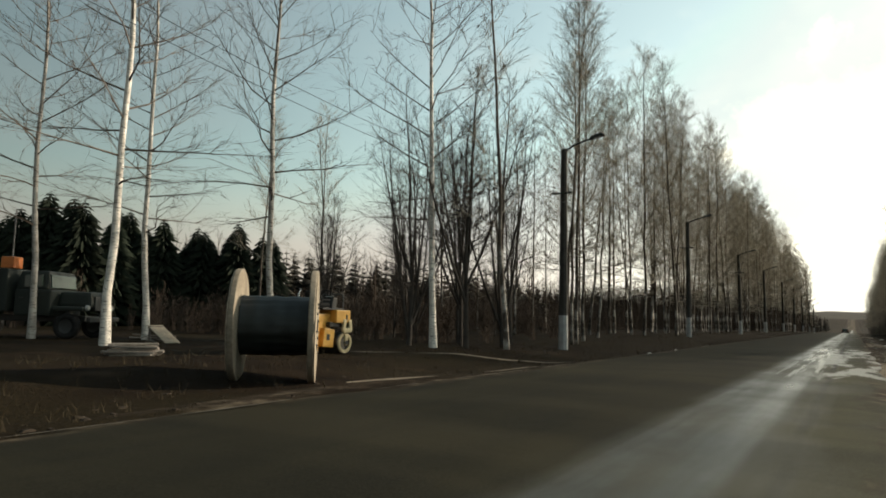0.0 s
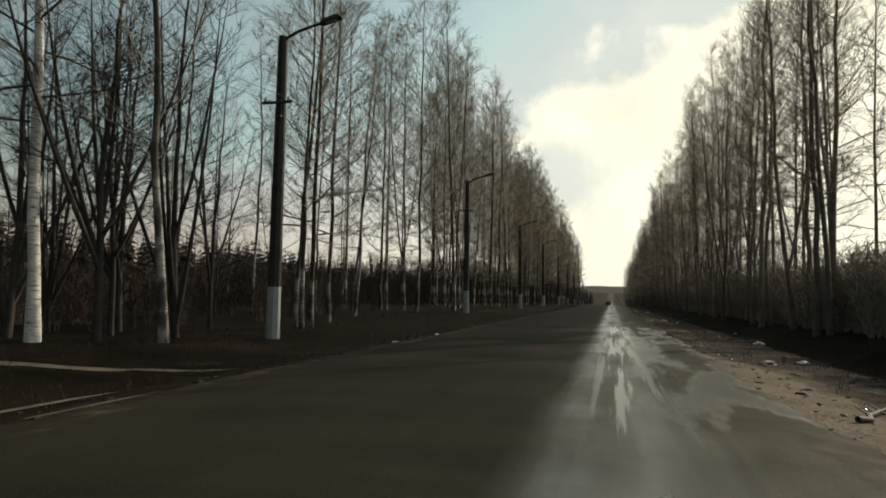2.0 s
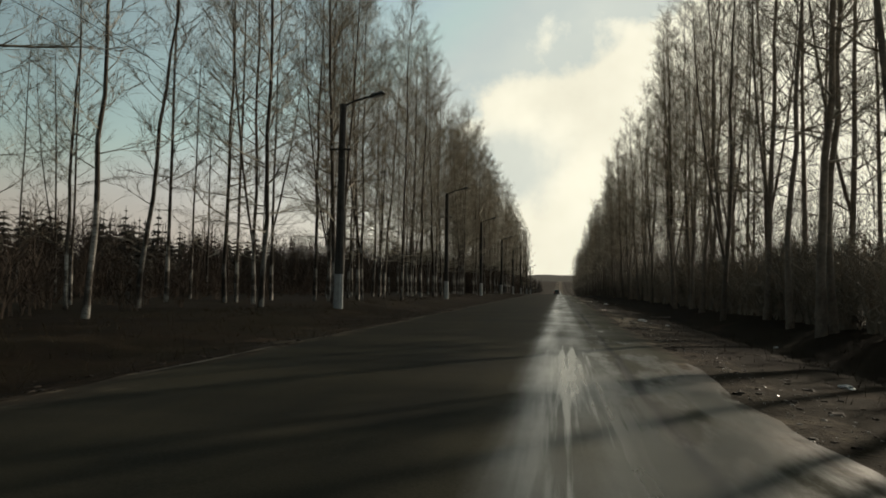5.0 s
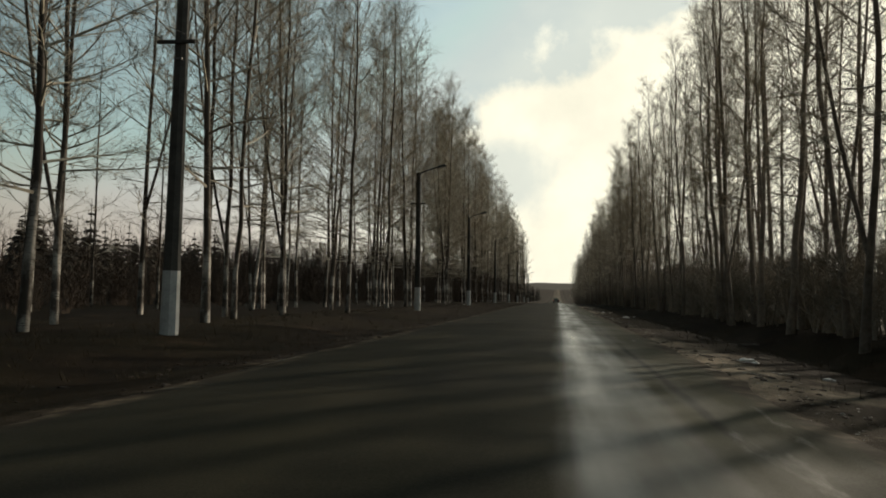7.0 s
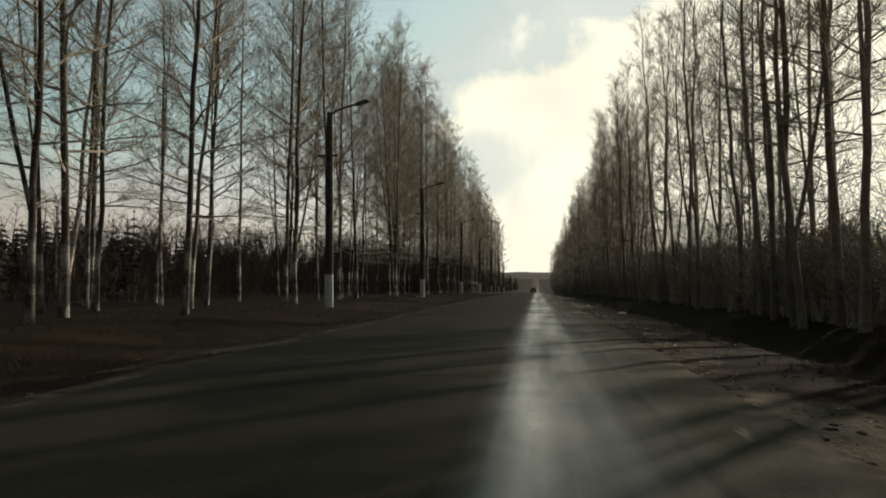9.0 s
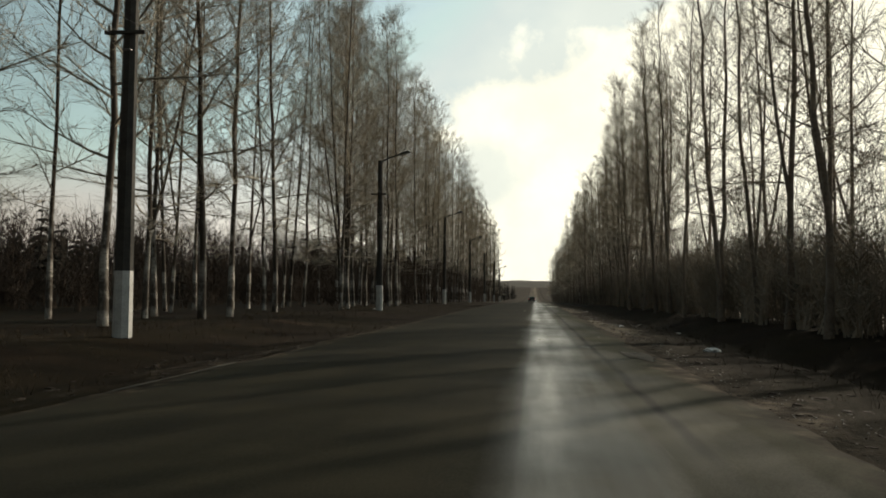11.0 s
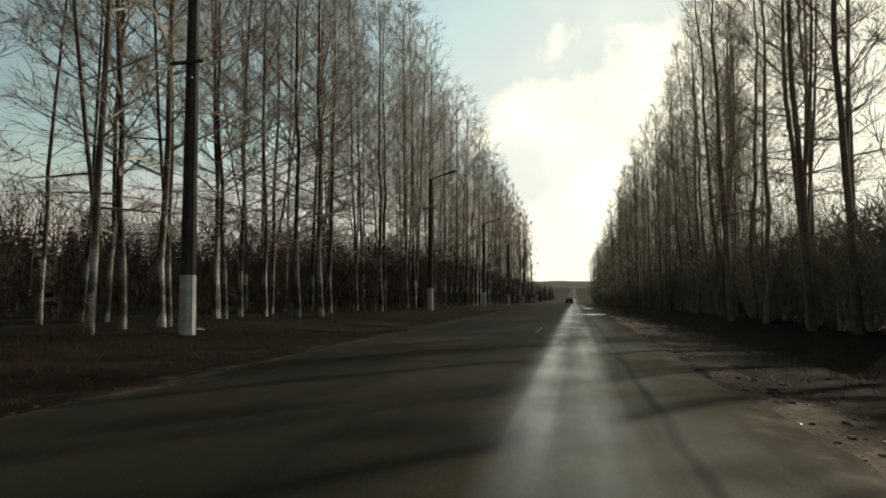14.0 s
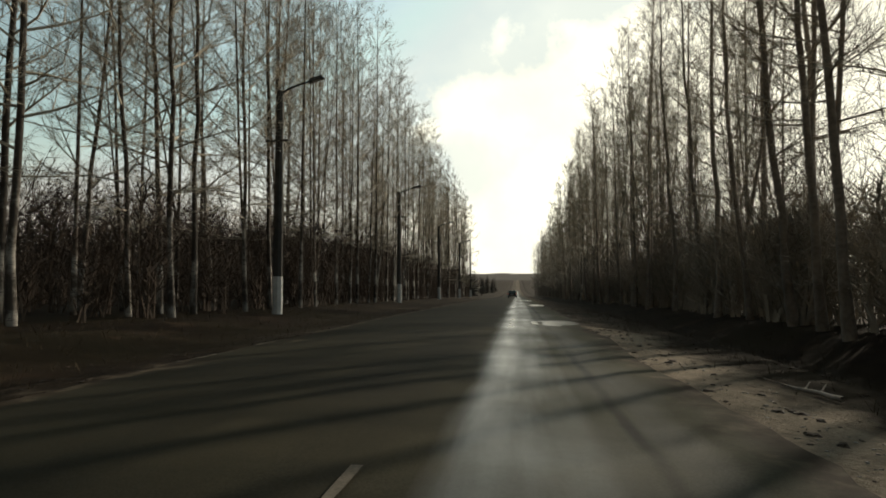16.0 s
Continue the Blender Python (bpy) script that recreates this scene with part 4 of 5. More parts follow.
def plant(kinds, x, y, rng, size=None, k=None, turn=None):
    ob = kinds[k if k is not None else rng.randrange(len(kinds))]
    s = size or rng.uniform(0.95, 1.04)
    turn = rng.uniform(0, 360) if turn is None else turn
    m = pose(x, y, lie(x, y) - 0.06, 0, 0, turn)
    key = ob.name
    if key not in count_of:
        count_of[key] = 1
        ob.matrix_basis = m @ Matrix.Diagonal((s, s, s, 1))
        return ob
    c = copy_thing(ob, m)
    c.scale = (s, s, s)
    return c


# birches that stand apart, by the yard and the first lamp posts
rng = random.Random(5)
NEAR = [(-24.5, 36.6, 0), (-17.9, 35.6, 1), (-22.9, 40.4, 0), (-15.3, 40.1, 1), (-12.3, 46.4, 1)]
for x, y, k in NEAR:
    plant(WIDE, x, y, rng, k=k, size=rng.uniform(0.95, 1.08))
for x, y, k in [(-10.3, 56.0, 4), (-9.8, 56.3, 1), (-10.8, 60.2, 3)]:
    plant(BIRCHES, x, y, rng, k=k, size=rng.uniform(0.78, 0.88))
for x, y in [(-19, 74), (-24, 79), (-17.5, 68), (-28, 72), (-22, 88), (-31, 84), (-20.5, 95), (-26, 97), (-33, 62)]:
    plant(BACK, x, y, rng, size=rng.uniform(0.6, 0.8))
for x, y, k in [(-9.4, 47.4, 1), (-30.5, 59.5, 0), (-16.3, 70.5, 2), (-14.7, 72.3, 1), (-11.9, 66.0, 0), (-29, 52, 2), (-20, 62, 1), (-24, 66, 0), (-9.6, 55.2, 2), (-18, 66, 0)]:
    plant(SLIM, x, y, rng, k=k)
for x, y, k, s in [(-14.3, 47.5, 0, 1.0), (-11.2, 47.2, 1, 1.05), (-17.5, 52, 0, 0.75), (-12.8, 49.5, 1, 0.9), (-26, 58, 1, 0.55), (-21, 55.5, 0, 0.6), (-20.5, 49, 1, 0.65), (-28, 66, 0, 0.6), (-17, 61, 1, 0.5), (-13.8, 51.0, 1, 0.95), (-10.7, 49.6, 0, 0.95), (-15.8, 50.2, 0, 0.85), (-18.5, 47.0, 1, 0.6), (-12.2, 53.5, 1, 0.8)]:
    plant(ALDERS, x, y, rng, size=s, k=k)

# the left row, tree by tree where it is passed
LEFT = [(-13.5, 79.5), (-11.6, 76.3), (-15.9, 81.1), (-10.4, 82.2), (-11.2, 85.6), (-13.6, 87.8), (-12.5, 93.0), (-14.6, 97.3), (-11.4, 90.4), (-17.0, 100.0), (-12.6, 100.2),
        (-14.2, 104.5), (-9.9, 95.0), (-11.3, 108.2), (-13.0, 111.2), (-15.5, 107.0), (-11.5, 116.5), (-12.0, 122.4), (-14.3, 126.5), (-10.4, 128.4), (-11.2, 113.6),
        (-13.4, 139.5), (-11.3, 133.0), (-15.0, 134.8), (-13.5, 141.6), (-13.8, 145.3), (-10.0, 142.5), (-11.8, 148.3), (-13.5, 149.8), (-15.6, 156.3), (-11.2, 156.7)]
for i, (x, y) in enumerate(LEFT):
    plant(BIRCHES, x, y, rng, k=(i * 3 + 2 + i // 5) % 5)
y = 80.0
while y < 232:
    for lo, hi, odds in ((-11.4, -10.0, 0.12 if y < 155 else 0.85), (-14.5, -12.2, 0.35 if y < 155 else 0.75), (-18.5, -15.0, 0.7)):
        if rng.random() < odds:
            plant((BACK if lo < -15 or y > 160 else BIRCHES) if rng.random() < 0.85 else SLIM, rng.uniform(lo, hi), y + rng.uniform(-1, 1), rng)
    y += 2.5

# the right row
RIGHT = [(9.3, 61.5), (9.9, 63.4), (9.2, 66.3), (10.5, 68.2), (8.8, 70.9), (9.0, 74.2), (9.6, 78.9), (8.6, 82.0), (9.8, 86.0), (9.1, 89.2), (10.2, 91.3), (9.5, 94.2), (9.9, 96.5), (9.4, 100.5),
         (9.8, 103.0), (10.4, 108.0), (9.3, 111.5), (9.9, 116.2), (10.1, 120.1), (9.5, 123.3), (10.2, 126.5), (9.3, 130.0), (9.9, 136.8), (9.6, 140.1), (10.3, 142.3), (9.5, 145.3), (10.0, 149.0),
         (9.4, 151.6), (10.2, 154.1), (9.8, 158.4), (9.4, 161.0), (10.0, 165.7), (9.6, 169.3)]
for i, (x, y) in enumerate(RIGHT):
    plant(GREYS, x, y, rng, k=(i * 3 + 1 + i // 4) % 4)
y = 61.0
while y < 232:
    for lo, hi, odds in ((8.8, 9.8, 0.12 if 60 < y < 172 else 0.85), (10.8, 13.0, 0.28 if y < 168 else 0.62), (13.8, 18.0, 0.18 if y < 168 else 0.50)):
        if rng.random() < odds:
            plant((GREYBACK if lo > 10 or y > 172 else GREYS) if rng.random() < 0.93 else SLIM, rng.uniform(lo, hi), y + rng.uniform(-1, 1), rng, size=rng.uniform(0.94, 1.04))
    y += 2.5


def far_avenue(name, x_lo, x_hi, y0, y1, count, seed, bark, top, label):
    rng = random.Random(seed)
    TV, TF, CV, CF = [], [], [], []
    for _ in range(count):
        y = y0 + (y1 - y0) * rng.random()
        x = rng.uniform(x_lo, x_hi)
        z = lie(x, y)
        (tv, tf), (cv, cf) = crown_lists(rng, H=rng.uniform(0.92, 1.03) * top, r0=0.14, first=0.10, boughs=26, sides=3, twigs=3, fine=1, reach=3.0, lean=rng.uniform(0, 1), thick=7.0, rings=4)
        for V, F, v, f in ((TV, TF, tv, tf), (CV, CF, cv, cf)):
            o = len(V)
            V += [(p[0] + x, p[1] + y, p[2] + z) for p in v]
            F += [tuple(i + o for i in q) for q in f]
    root = empty(name, pose(0, 0, 0), label, "trees")
    tagged(root, kind="stuff")
    tagged(part("trunks", (TV, TF), bark, root), kind="stuff")
    tagged(part("crowns", (CV, CF), M_TWIG, root), kind="stuff")
    return root


far_avenue("far_birch_row", -16, -9.6, 232, 298, 52, 21, M_BARK, 23.0, "far row of bare birches beside the road")
far_avenue("far_aspen_row", 8.6, 15, 232, 412, 120, 22, M_GREYBARK, 20.5, "far row of bare aspens beside the road")


def thicket(name, where, count, height, material, seed, label, thick=1.0, stems=5, sprays=5, fine=3):
    """Bare shrubs: arching stems from one foot with rising side twigs; where(rng) -> x, y, height factor."""
    rng = random.Random(seed)
    V, F = [], []
    for _ in range(count):
        x, y, k = where(rng)
        z = lie(x, y) - 0.05
        for _ in range(stems):
            h = height * k * rng.uniform(0.62, 1.05)
            way = rise(rng, (x + rng.uniform(-.25, .25), y + rng.uniform(-.25, .25), z), rng.uniform(0, 6.28), rng.uniform(0.05, 0.45), h, 3, rng.uniform(-0.10, 0.30))
            r = thick * (0.005 + 0.0022 * h)
            spike(V, F, way[0], way[2], r)
            spike(V, F, along(way, 0.55), way[3], r * 0.5)
            for _ in range(sprays):
                s = along(way, rng.uniform(0.06, 0.95))
                e = rise(rng, s, rng.uniform(0, 6.28), rng.uniform(0.25, 1.15), h * rng.uniform(0.16, 0.40), 1, 0)[1]
                blade(V, F, s, e, r * 0.5)
                for _ in range(fine):
                    s4 = along((s, e), rng.uniform(0.15, 0.95))
                    blade(V, F, s4, rise(rng, s4, rng.uniform(0, 6.28), rng.uniform(0.2, 1.5), h * rng.uniform(0.08, 0.22), 1, 0)[1], r * 0.36)
    ob = new(name, mesh_of(name, V, F, material))
    return tagged(ob, label, "shrubs", kind="stuff")


def right_strip(rng):
    y = 22 + 300 * rng.random() ** 1.45
    return 9.9 + 4.0 * rng.random(), y, (0.72 + 0.22 * min(1, max(0, (y - 95) / 40))) * (1 + 0.22 * noise.noise((y * 0.10, 1, 1)))


def wood_strip(rng):
    y = 82 + 225 * rng.random()
    return -27 - 9 * rng.random(), y, (0.50 + 0.50 * min(1, max(0, y - 105) / 85)) * rng.uniform(0.85, 1.05)


def sapling_strip(rng):
    y = 138 + 160 * rng.random() ** 0.9
    return rng.uniform(-20, -13.4), y, rng.uniform(0.55, 1.0) * (0.42 + 0.58 * min(1, (y - 138) / 55))


thicket("roadside_thicket", right_strip, 1150, 4.3, M_BRUSH, 31, "dense grey-brown bare thicket behind the aspens", 4.4, 6, 13, 3)
thicket("roadside_bushes", lambda r: (r.uniform(10.0, 13.4), 74 + 120 * r.random(), r.uniform(0.45, 1.1)), 170, 8.2, M_BRUSH_GREY, 32, "bare bushes and saplings under the aspens", 1.1, 5, 16, 4)
thicket("roadside_bushes", lambda r: (r.uniform(9.4, 13.0), 175 + 235 * r.random(), r.uniform(0.5, 1.1)), 220, 7.0, M_BRUSH_GREY, 40, "tall dark saplings among the aspens", 3.0, 4, 14, 3)
thicket("roadside_bushes", lambda r: (-19.0 - 10 * r.random(), 84 + 230 * r.random(), r.uniform(0.5, 1.0)), 240, 2.4, M_BRUSH_BROWN, 33, "bare brown bushes behind the birches", 3.0, 6, 12, 3)
thicket("roadside_bushes", sapling_strip, 320, 8.6, M_BRUSH_BROWN, 39, "tall brown saplings among the birches", 2.6, 5, 15, 3)
thicket("roadside_bushes", lambda r: (r.uniform(-13.8, -10.4), 146 + 152 * r.random() ** 0.8, r.uniform(0.55, 1.05)), 210, 5.4, M_BRUSH_BROWN, 37, "dark bare bushes between the birch trunks", 3.2, 5, 14, 3)
thicket("field_brush", lambda r: (-26 - 22 * r.random(), r.uniform(50, 130), r.uniform(0.6, 1.0)), 150, 2.8, M_BRUSH_BROWN, 34, "low brown bushes over an abandoned field", 4.0, 6, 12, 2)
thicket("young_wood", wood_strip, 330, 10.4, M_BRUSH_BROWN, 46, "dark young wood along the far side of the field", 2.6, 6, 15, 2)
thicket("yard_brush", lambda r: (-13.5 - 24 * r.random(), 50 + 26 * r.random(), r.uniform(0.6, 1.15)), 170, 2.6, M_BRUSH_BROWN, 36, "dense brown bushes behind the muddy yard", 2.8, 7, 12, 2)
thicket("field_brush", lambda r: (-46 - 20 * r.random(), r.uniform(30, 360), 1.0), 260, 4.2, M_BRUSH_BROWN, 35, "tall brown bushes before the forest", 6.0, 6, 12, 1)


def spruce_lists(rng, H, R, layers, arms, blunt=0.85, slim=1.0):
    """A spruce: drooping, uneven whorls of boughs about a trunk."""
    V, F = [], []
    tube(V, F, [(0, 0, 0), (0, 0, H * 0.5), (0, 0, H)], [H * 0.012 + 0.05, H * 0.008 + 0.03, 0.02], 5)
    for k in range(layers):
        f = (k + 0.4) / layers
        z = H * (0.06 + 0.93 * f)
        r = R * ((1 - f) ** 0.85 if blunt < 1 else (1 - f ** blunt) ** 0.7) + 0.12
        for a in range(arms):
            th = 2 * math.pi * (a + rng.random() * 0.8) / arms + k
            rr = r * rng.uniform(0.55, 1.2)
            droop = rr * rng.uniform(0.25, 0.5)
            wd = rr * math.pi / arms * rng.uniform(0.7, 1.1) * slim
            c, s = math.cos(th), math.sin(th)
            o = len(V)
            V += [(0, 0, z + rr * 0.12), (c * rr * 0.6 - s * wd, s * rr * 0.6 + c * wd, z - droop * 0.6), (c * rr, s * rr, z - droop), (c * rr * 0.6 + s * wd, s * rr * 0.6 - c * wd, z - droop * 0.6),
                  (c * rr * 0.5, s * rr * 0.5, z - droop * 0.25 + 0.12 * rr)]
            F += [(o, o + 1, o + 4), (o, o + 4, o + 3), (o + 1, o + 2, o + 4), (o + 4, o + 2, o + 3), (o + 1, o + 3, o + 2)]
    return V, F


def make_spruce(seed):
    rng = random.Random(seed)
    root = empty("spruce_tree", pose(0, 0, -400), "dark green spruce with boughs to the ground", "tree", "spruces behind the yard")
    part("crown", spruce_lists(rng, 10.5, 2.6, 34, 16, 2.2, 0.6), M_NEEDLE, root)
    tv, tf = [], []
    tube(tv, tf, [(0, 0, -0.2), (0.02, 0, 1.2), (0, 0, 3)], [0.17, 0.14, 0.11], 8)
    part("trunk", (tv, tf), M_DARKBARK, root)
    return root


SPRUCES = [make_spruce(500 + k) for k in range(3)]
for k in range(54):
    a = k / 53
    x, y = -61 + 16 * a + rng.uniform(-3, 3), 47 + 21 * a + rng.uniform(-3, 3)
    plant(SPRUCES, x, y, rng, size=rng.uniform(0.72, 1.05) * (1.08 - 0.2 * a))


def woods(name, where, count, seed, label):
    """Far mixed forest: every third tree a spruce, the others bare."""
    rng = random.Random(seed)
    parts = {"spruces": ([], [], M_FAR), "bare_trees": ([], [], M_BRUSH_BROWN)}
    for k in range(count):
        x, y, h = where(rng)
        if k % 5 < 2:
            v, f = spruce_lists(rng, h * rng.uniform(0.75, 1.2), h * rng.uniform(0.17, 0.26), 11, 8)
            V, F, _ = parts["spruces"]
        else:
            (tv, tf), (cv, cf) = tree_lists(rng, H=h * rng.uniform(0.8, 1.1), r0=0.16, first=0.08, boughs=18, fine=False, twigs=4, sub=0, reach=2.8, lean=rng.uniform(0, 0.8), thick=5.0)
            v, f = tv + cv, tf + [tuple(i + len(tv) for i in q) for q in cf]
            V, F, _ = parts["bare_trees"]
        o, z = len(V), lie(x, y)
        V += [(p[0] + x, p[1] + y, p[2] + z) for p in v]
        F += [tuple(i + o for i in q) for q in f]
    root = empty(name, pose(0, 0, 0), label, "forest")
    tagged(root, kind="stuff")
    for nm, (V, F, m) in parts.items():
        tagged(part(nm, (V, F), m, root), kind="stuff")
    return root


woods("far_forest", lambda r: (-66 - 34 * r.random() ** 1.3, r.uniform(10, 420), 11.5), 240, 41, "dark mixed forest beyond the field")
def spruce_border(name, count, seed, label):
    rng = random.Random(seed)
    V, F = [], []
    for k in range(count):
        y = 60 + 300 * ((k + rng.random()) / count) ** 1.3
        x = -64 + rng.uniform(-4, 3)
        v, f = spruce_lists(rng, rng.uniform(7.6, 10.6), rng.uniform(1.8, 2.5), 13, 7, 1.45, 0.8)
        o, z = len(V), lie(x, y)
        V += [(p[0] + x, p[1] + y, p[2] + z) for p in v]
        F += [tuple(i + o for i in q) for q in f]
    return tagged(new(name, mesh_of(name, V, F, M_FAR)), label, "forest", kind="stuff")


spruce_border("forest_border", 270, 44, "closed dark border of young spruces")
woods("far_forest", lambda r: (-47 - 18 * r.random(), 100 + 350 * r.random(), 9.6), 260, 42, "dark mixed forest beyond the field")
woods("far_forest", lambda r: (-12 - 12 * r.random(), 306 + 300 * r.random(), 9.0), 70, 45, "low mixed wood beyond the end of the birch row")
woods("far_forest", lambda r: (28 + 40 * r.random(), 130 + 380 * r.random(), 5.5), 80, 43, "low dark woods behind the thicket")


def hill(x, y):
    return -6 + 33 * math.exp(-((y - 1500) / 420) ** 2) + 4 * noise.noise((x * 0.004, y * 0.004, 0)) + 2.5 * noise.noise((x * 0.03, y * 0.03, 1))


ridge = new("backdrop", mesh_of("backdrop", *sheet(steps((-2400, 2400, 20)), steps((900, 2100, 40)), hill), M_FAR, True))
tagged(ridge, "low wooded hills on the horizon", "hills", kind="structure")


def tufts(name, where, count, seed, label):
    rng = random.Random(seed)
    V, F = [], []
    for _ in range(count):
        x, y = where(rng)
        z = lie(x, y) - 0.01
        for _ in range(4):
            a, h, wd = rng.uniform(0, 6.28), rng.uniform(0.06, 0.24), rng.uniform(0.004, 0.009)
            bx, by = x + rng.uniform(-.07, .07), y + rng.uniform(-.07, .07)
            lx, ly = math.cos(a) * h * rng.uniform(0.2, 0.9), math.sin(a) * h * rng.uniform(0.2, 0.9)
            o = len(V)
            V += [(bx - ly / h * wd, by + lx / h * wd, z), (bx + ly / h * wd, by - lx / h * wd, z), (bx, by + wd, z), (bx + lx, by + ly, z + h)]
            F += [(o, o + 1, o + 3), (o + 1, o + 2, o + 3), (o + 2, o, o + 3)]
    ob = new(name, mesh_of(name, V, F, M_GRASS))
    return tagged(ob, label, "grass", kind="stuff")


tufts("dead_grass", lambda r: (-4.6 - 7 * r.random() ** 0.8, r.uniform(24, 175)), 4000, 51, "flattened dead grass on the verge")
tufts("dead_grass", lambda r: (4.2 + 8 * r.random() ** 0.9, r.uniform(32, 180)), 4000, 52, "flattened dead grass on the verge")


def clods(name, where, count, seed, label, material=M_MUD, size=0.055):
    """Lumps of mud and small stones, scattered by where(rng) -> x, y."""
    rng = random.Random(seed)
    V, F = [], []
    for _ in range(count):
        x, y = where(rng)
        z, s = lie(x, y), 0.012 + size * rng.random() ** 3
        o, n = len(V), 6
        lx, ly = rng.uniform(0.8, 1.8), rng.uniform(0.8, 1.8)
        for k in range(n):
            a = 2 * math.pi * k / n
            q = s * rng.uniform(0.75, 1.25)
            V.append((x + lx * q * math.cos(a), y + ly * q * math.sin(a), z - 0.01))
        for k in range(n):
            a = 2 * math.pi * (k + 0.3) / n
            q = s * rng.uniform(0.4, 0.75)
            V.append((x + lx * q * math.cos(a), y + ly * q * math.sin(a), z + s * rng.uniform(0.15, 0.4)))
        for k in range(n):
            j = (k + 1) % n
            F.append((o + k, o + j, o + n + j, o + n + k))
        F.append(tuple(o + n + k for k in range(n)))
    ob = new(name, mesh_of(name, V, F, material))
    return tagged(ob, label, "mud", kind="stuff")


clods("mud_clods", lambda r: (3.15 + 3.6 * r.random() ** 1.3, r.uniform(30, 175)), 3600, 61, "lumps of mud and small stones beside the asphalt")
clods("mud_clods", lambda r: (-4.1 - 2.2 * r.random() ** 1.3, r.uniform(22, 175)), 2200, 62, "lumps of mud and small stones beside the asphalt")
clods("roadside_gravel", lambda r: (2.75 + 1.5 * r.random() ** 1.2, r.uniform(36, 150)), 2600, 63, "scattered pale wet pebbles along the asphalt border", M_GRAVEL, 0.013)

# ---------------------------------------------------------------- lamp posts and wires
POLE_X = -8.3
POLE_Y = [24.3, 50.8, 77.0, 104.7, 129.3, 158.0, 185.2, 212.5, 240.0, 267.5]


def make_lamp_post():
    root = empty("street_lamp", pose(0, 0, -400), "dark concrete lamp post with a whitewashed foot and one arm", "street lamp", "lamp posts along the road")
    H = 9.0

    def shaft(z0, z1, grow=0.0):
        prof = []
        for z in (z0, z1):
            prof.append((0.205 - 0.065 * z / H + grow, z))
        return lathe(prof, pose(0, 0, 0, 0, 0, 22.5), 8)
    part("post", fused(shaft(-0.4, 0.02), shaft(1.5, H)), M_POLE, root)
    part("painted_foot", shaft(0.0, 1.5, 0.004), M_LIME, root, "whitewashed foot")
    V, F = [], []
    tube(V, F, [(0.0, 0, H - 0.35), (0.12, 0, H - 0.05), (0.45, 0.01, H + 0.13), (1.0, 0.03, H + 0.30), (1.25, 0.03, H + 0.36)], [0.05, 0.05, 0.046, 0.042, 0.04], 8)
    part("arm", (V, F), M_DARK, root, smooth=True)
    head = part("lamp_head", box((0.72, 0.28, 0.16), (1.50, 0.03, H + 0.44), 0.05, (0, -14, 0), 0.7), M_DARK, root, "dark lamp head")
    part("lens", box((0.36, 0.2, 0.06), (1.52, 0.03, H + 0.375), 0.025, (0, -14, 0)), M_LENS, head, "milky glass")
    part("crossarm", box((0.95, 0.07, 0.08), (-0.05, -0.16, 6.95), 0.012), M_POLE, root)
    part("bracket", box((0.20, 0.34, 0.05), (0, 0.0, 6.55), 0.01), M_STEEL, root)
    for x in (-0.42, 0.32):
        part("insulator", lathe([(0.02, 0), (0.045, 0.01), (0.05, 0.05), (0.03, 0.07), (0.04, 0.10), (0.015, 0.13)], pose(x, -0.16, 6.99), 10), M_LENS, root)
    return root


post = make_lamp_post()
rng = random.Random(77)
for k, y in enumerate(POLE_Y):
    m = pose(POLE_X + rng.uniform(-0.05, 0.05), y, lie(POLE_X, y), rng.uniform(-0.6, 0.6), rng.uniform(-0.6, 0.9), rng.uniform(-6, 6))
    if k == 0:
        post.matrix_basis = m
    else:
        copy_thing(post, m)

for a, b in zip(POLE_Y, POLE_Y[1:]):
    for off in (-0.47, 0.27):
        V, F = [], []
        za, zb = lie(POLE_X, a) + 7.1, lie(POLE_X, b) + 7.1
        tube(V, F, [(POLE_X + off, a + (b - a) * k / 12, za + (zb - za) * k / 12 - 0.9 * (1 - (2 * k / 12 - 1) ** 2)) for k in range(13)], [0.007] * 13, 4)
        wire = new("overhead_wire", mesh_of("overhead_wire", V, F, M_CABLE))
        tagged(wire, "thin dark overhead wire slung between lamp posts", "wire", "overhead wires")


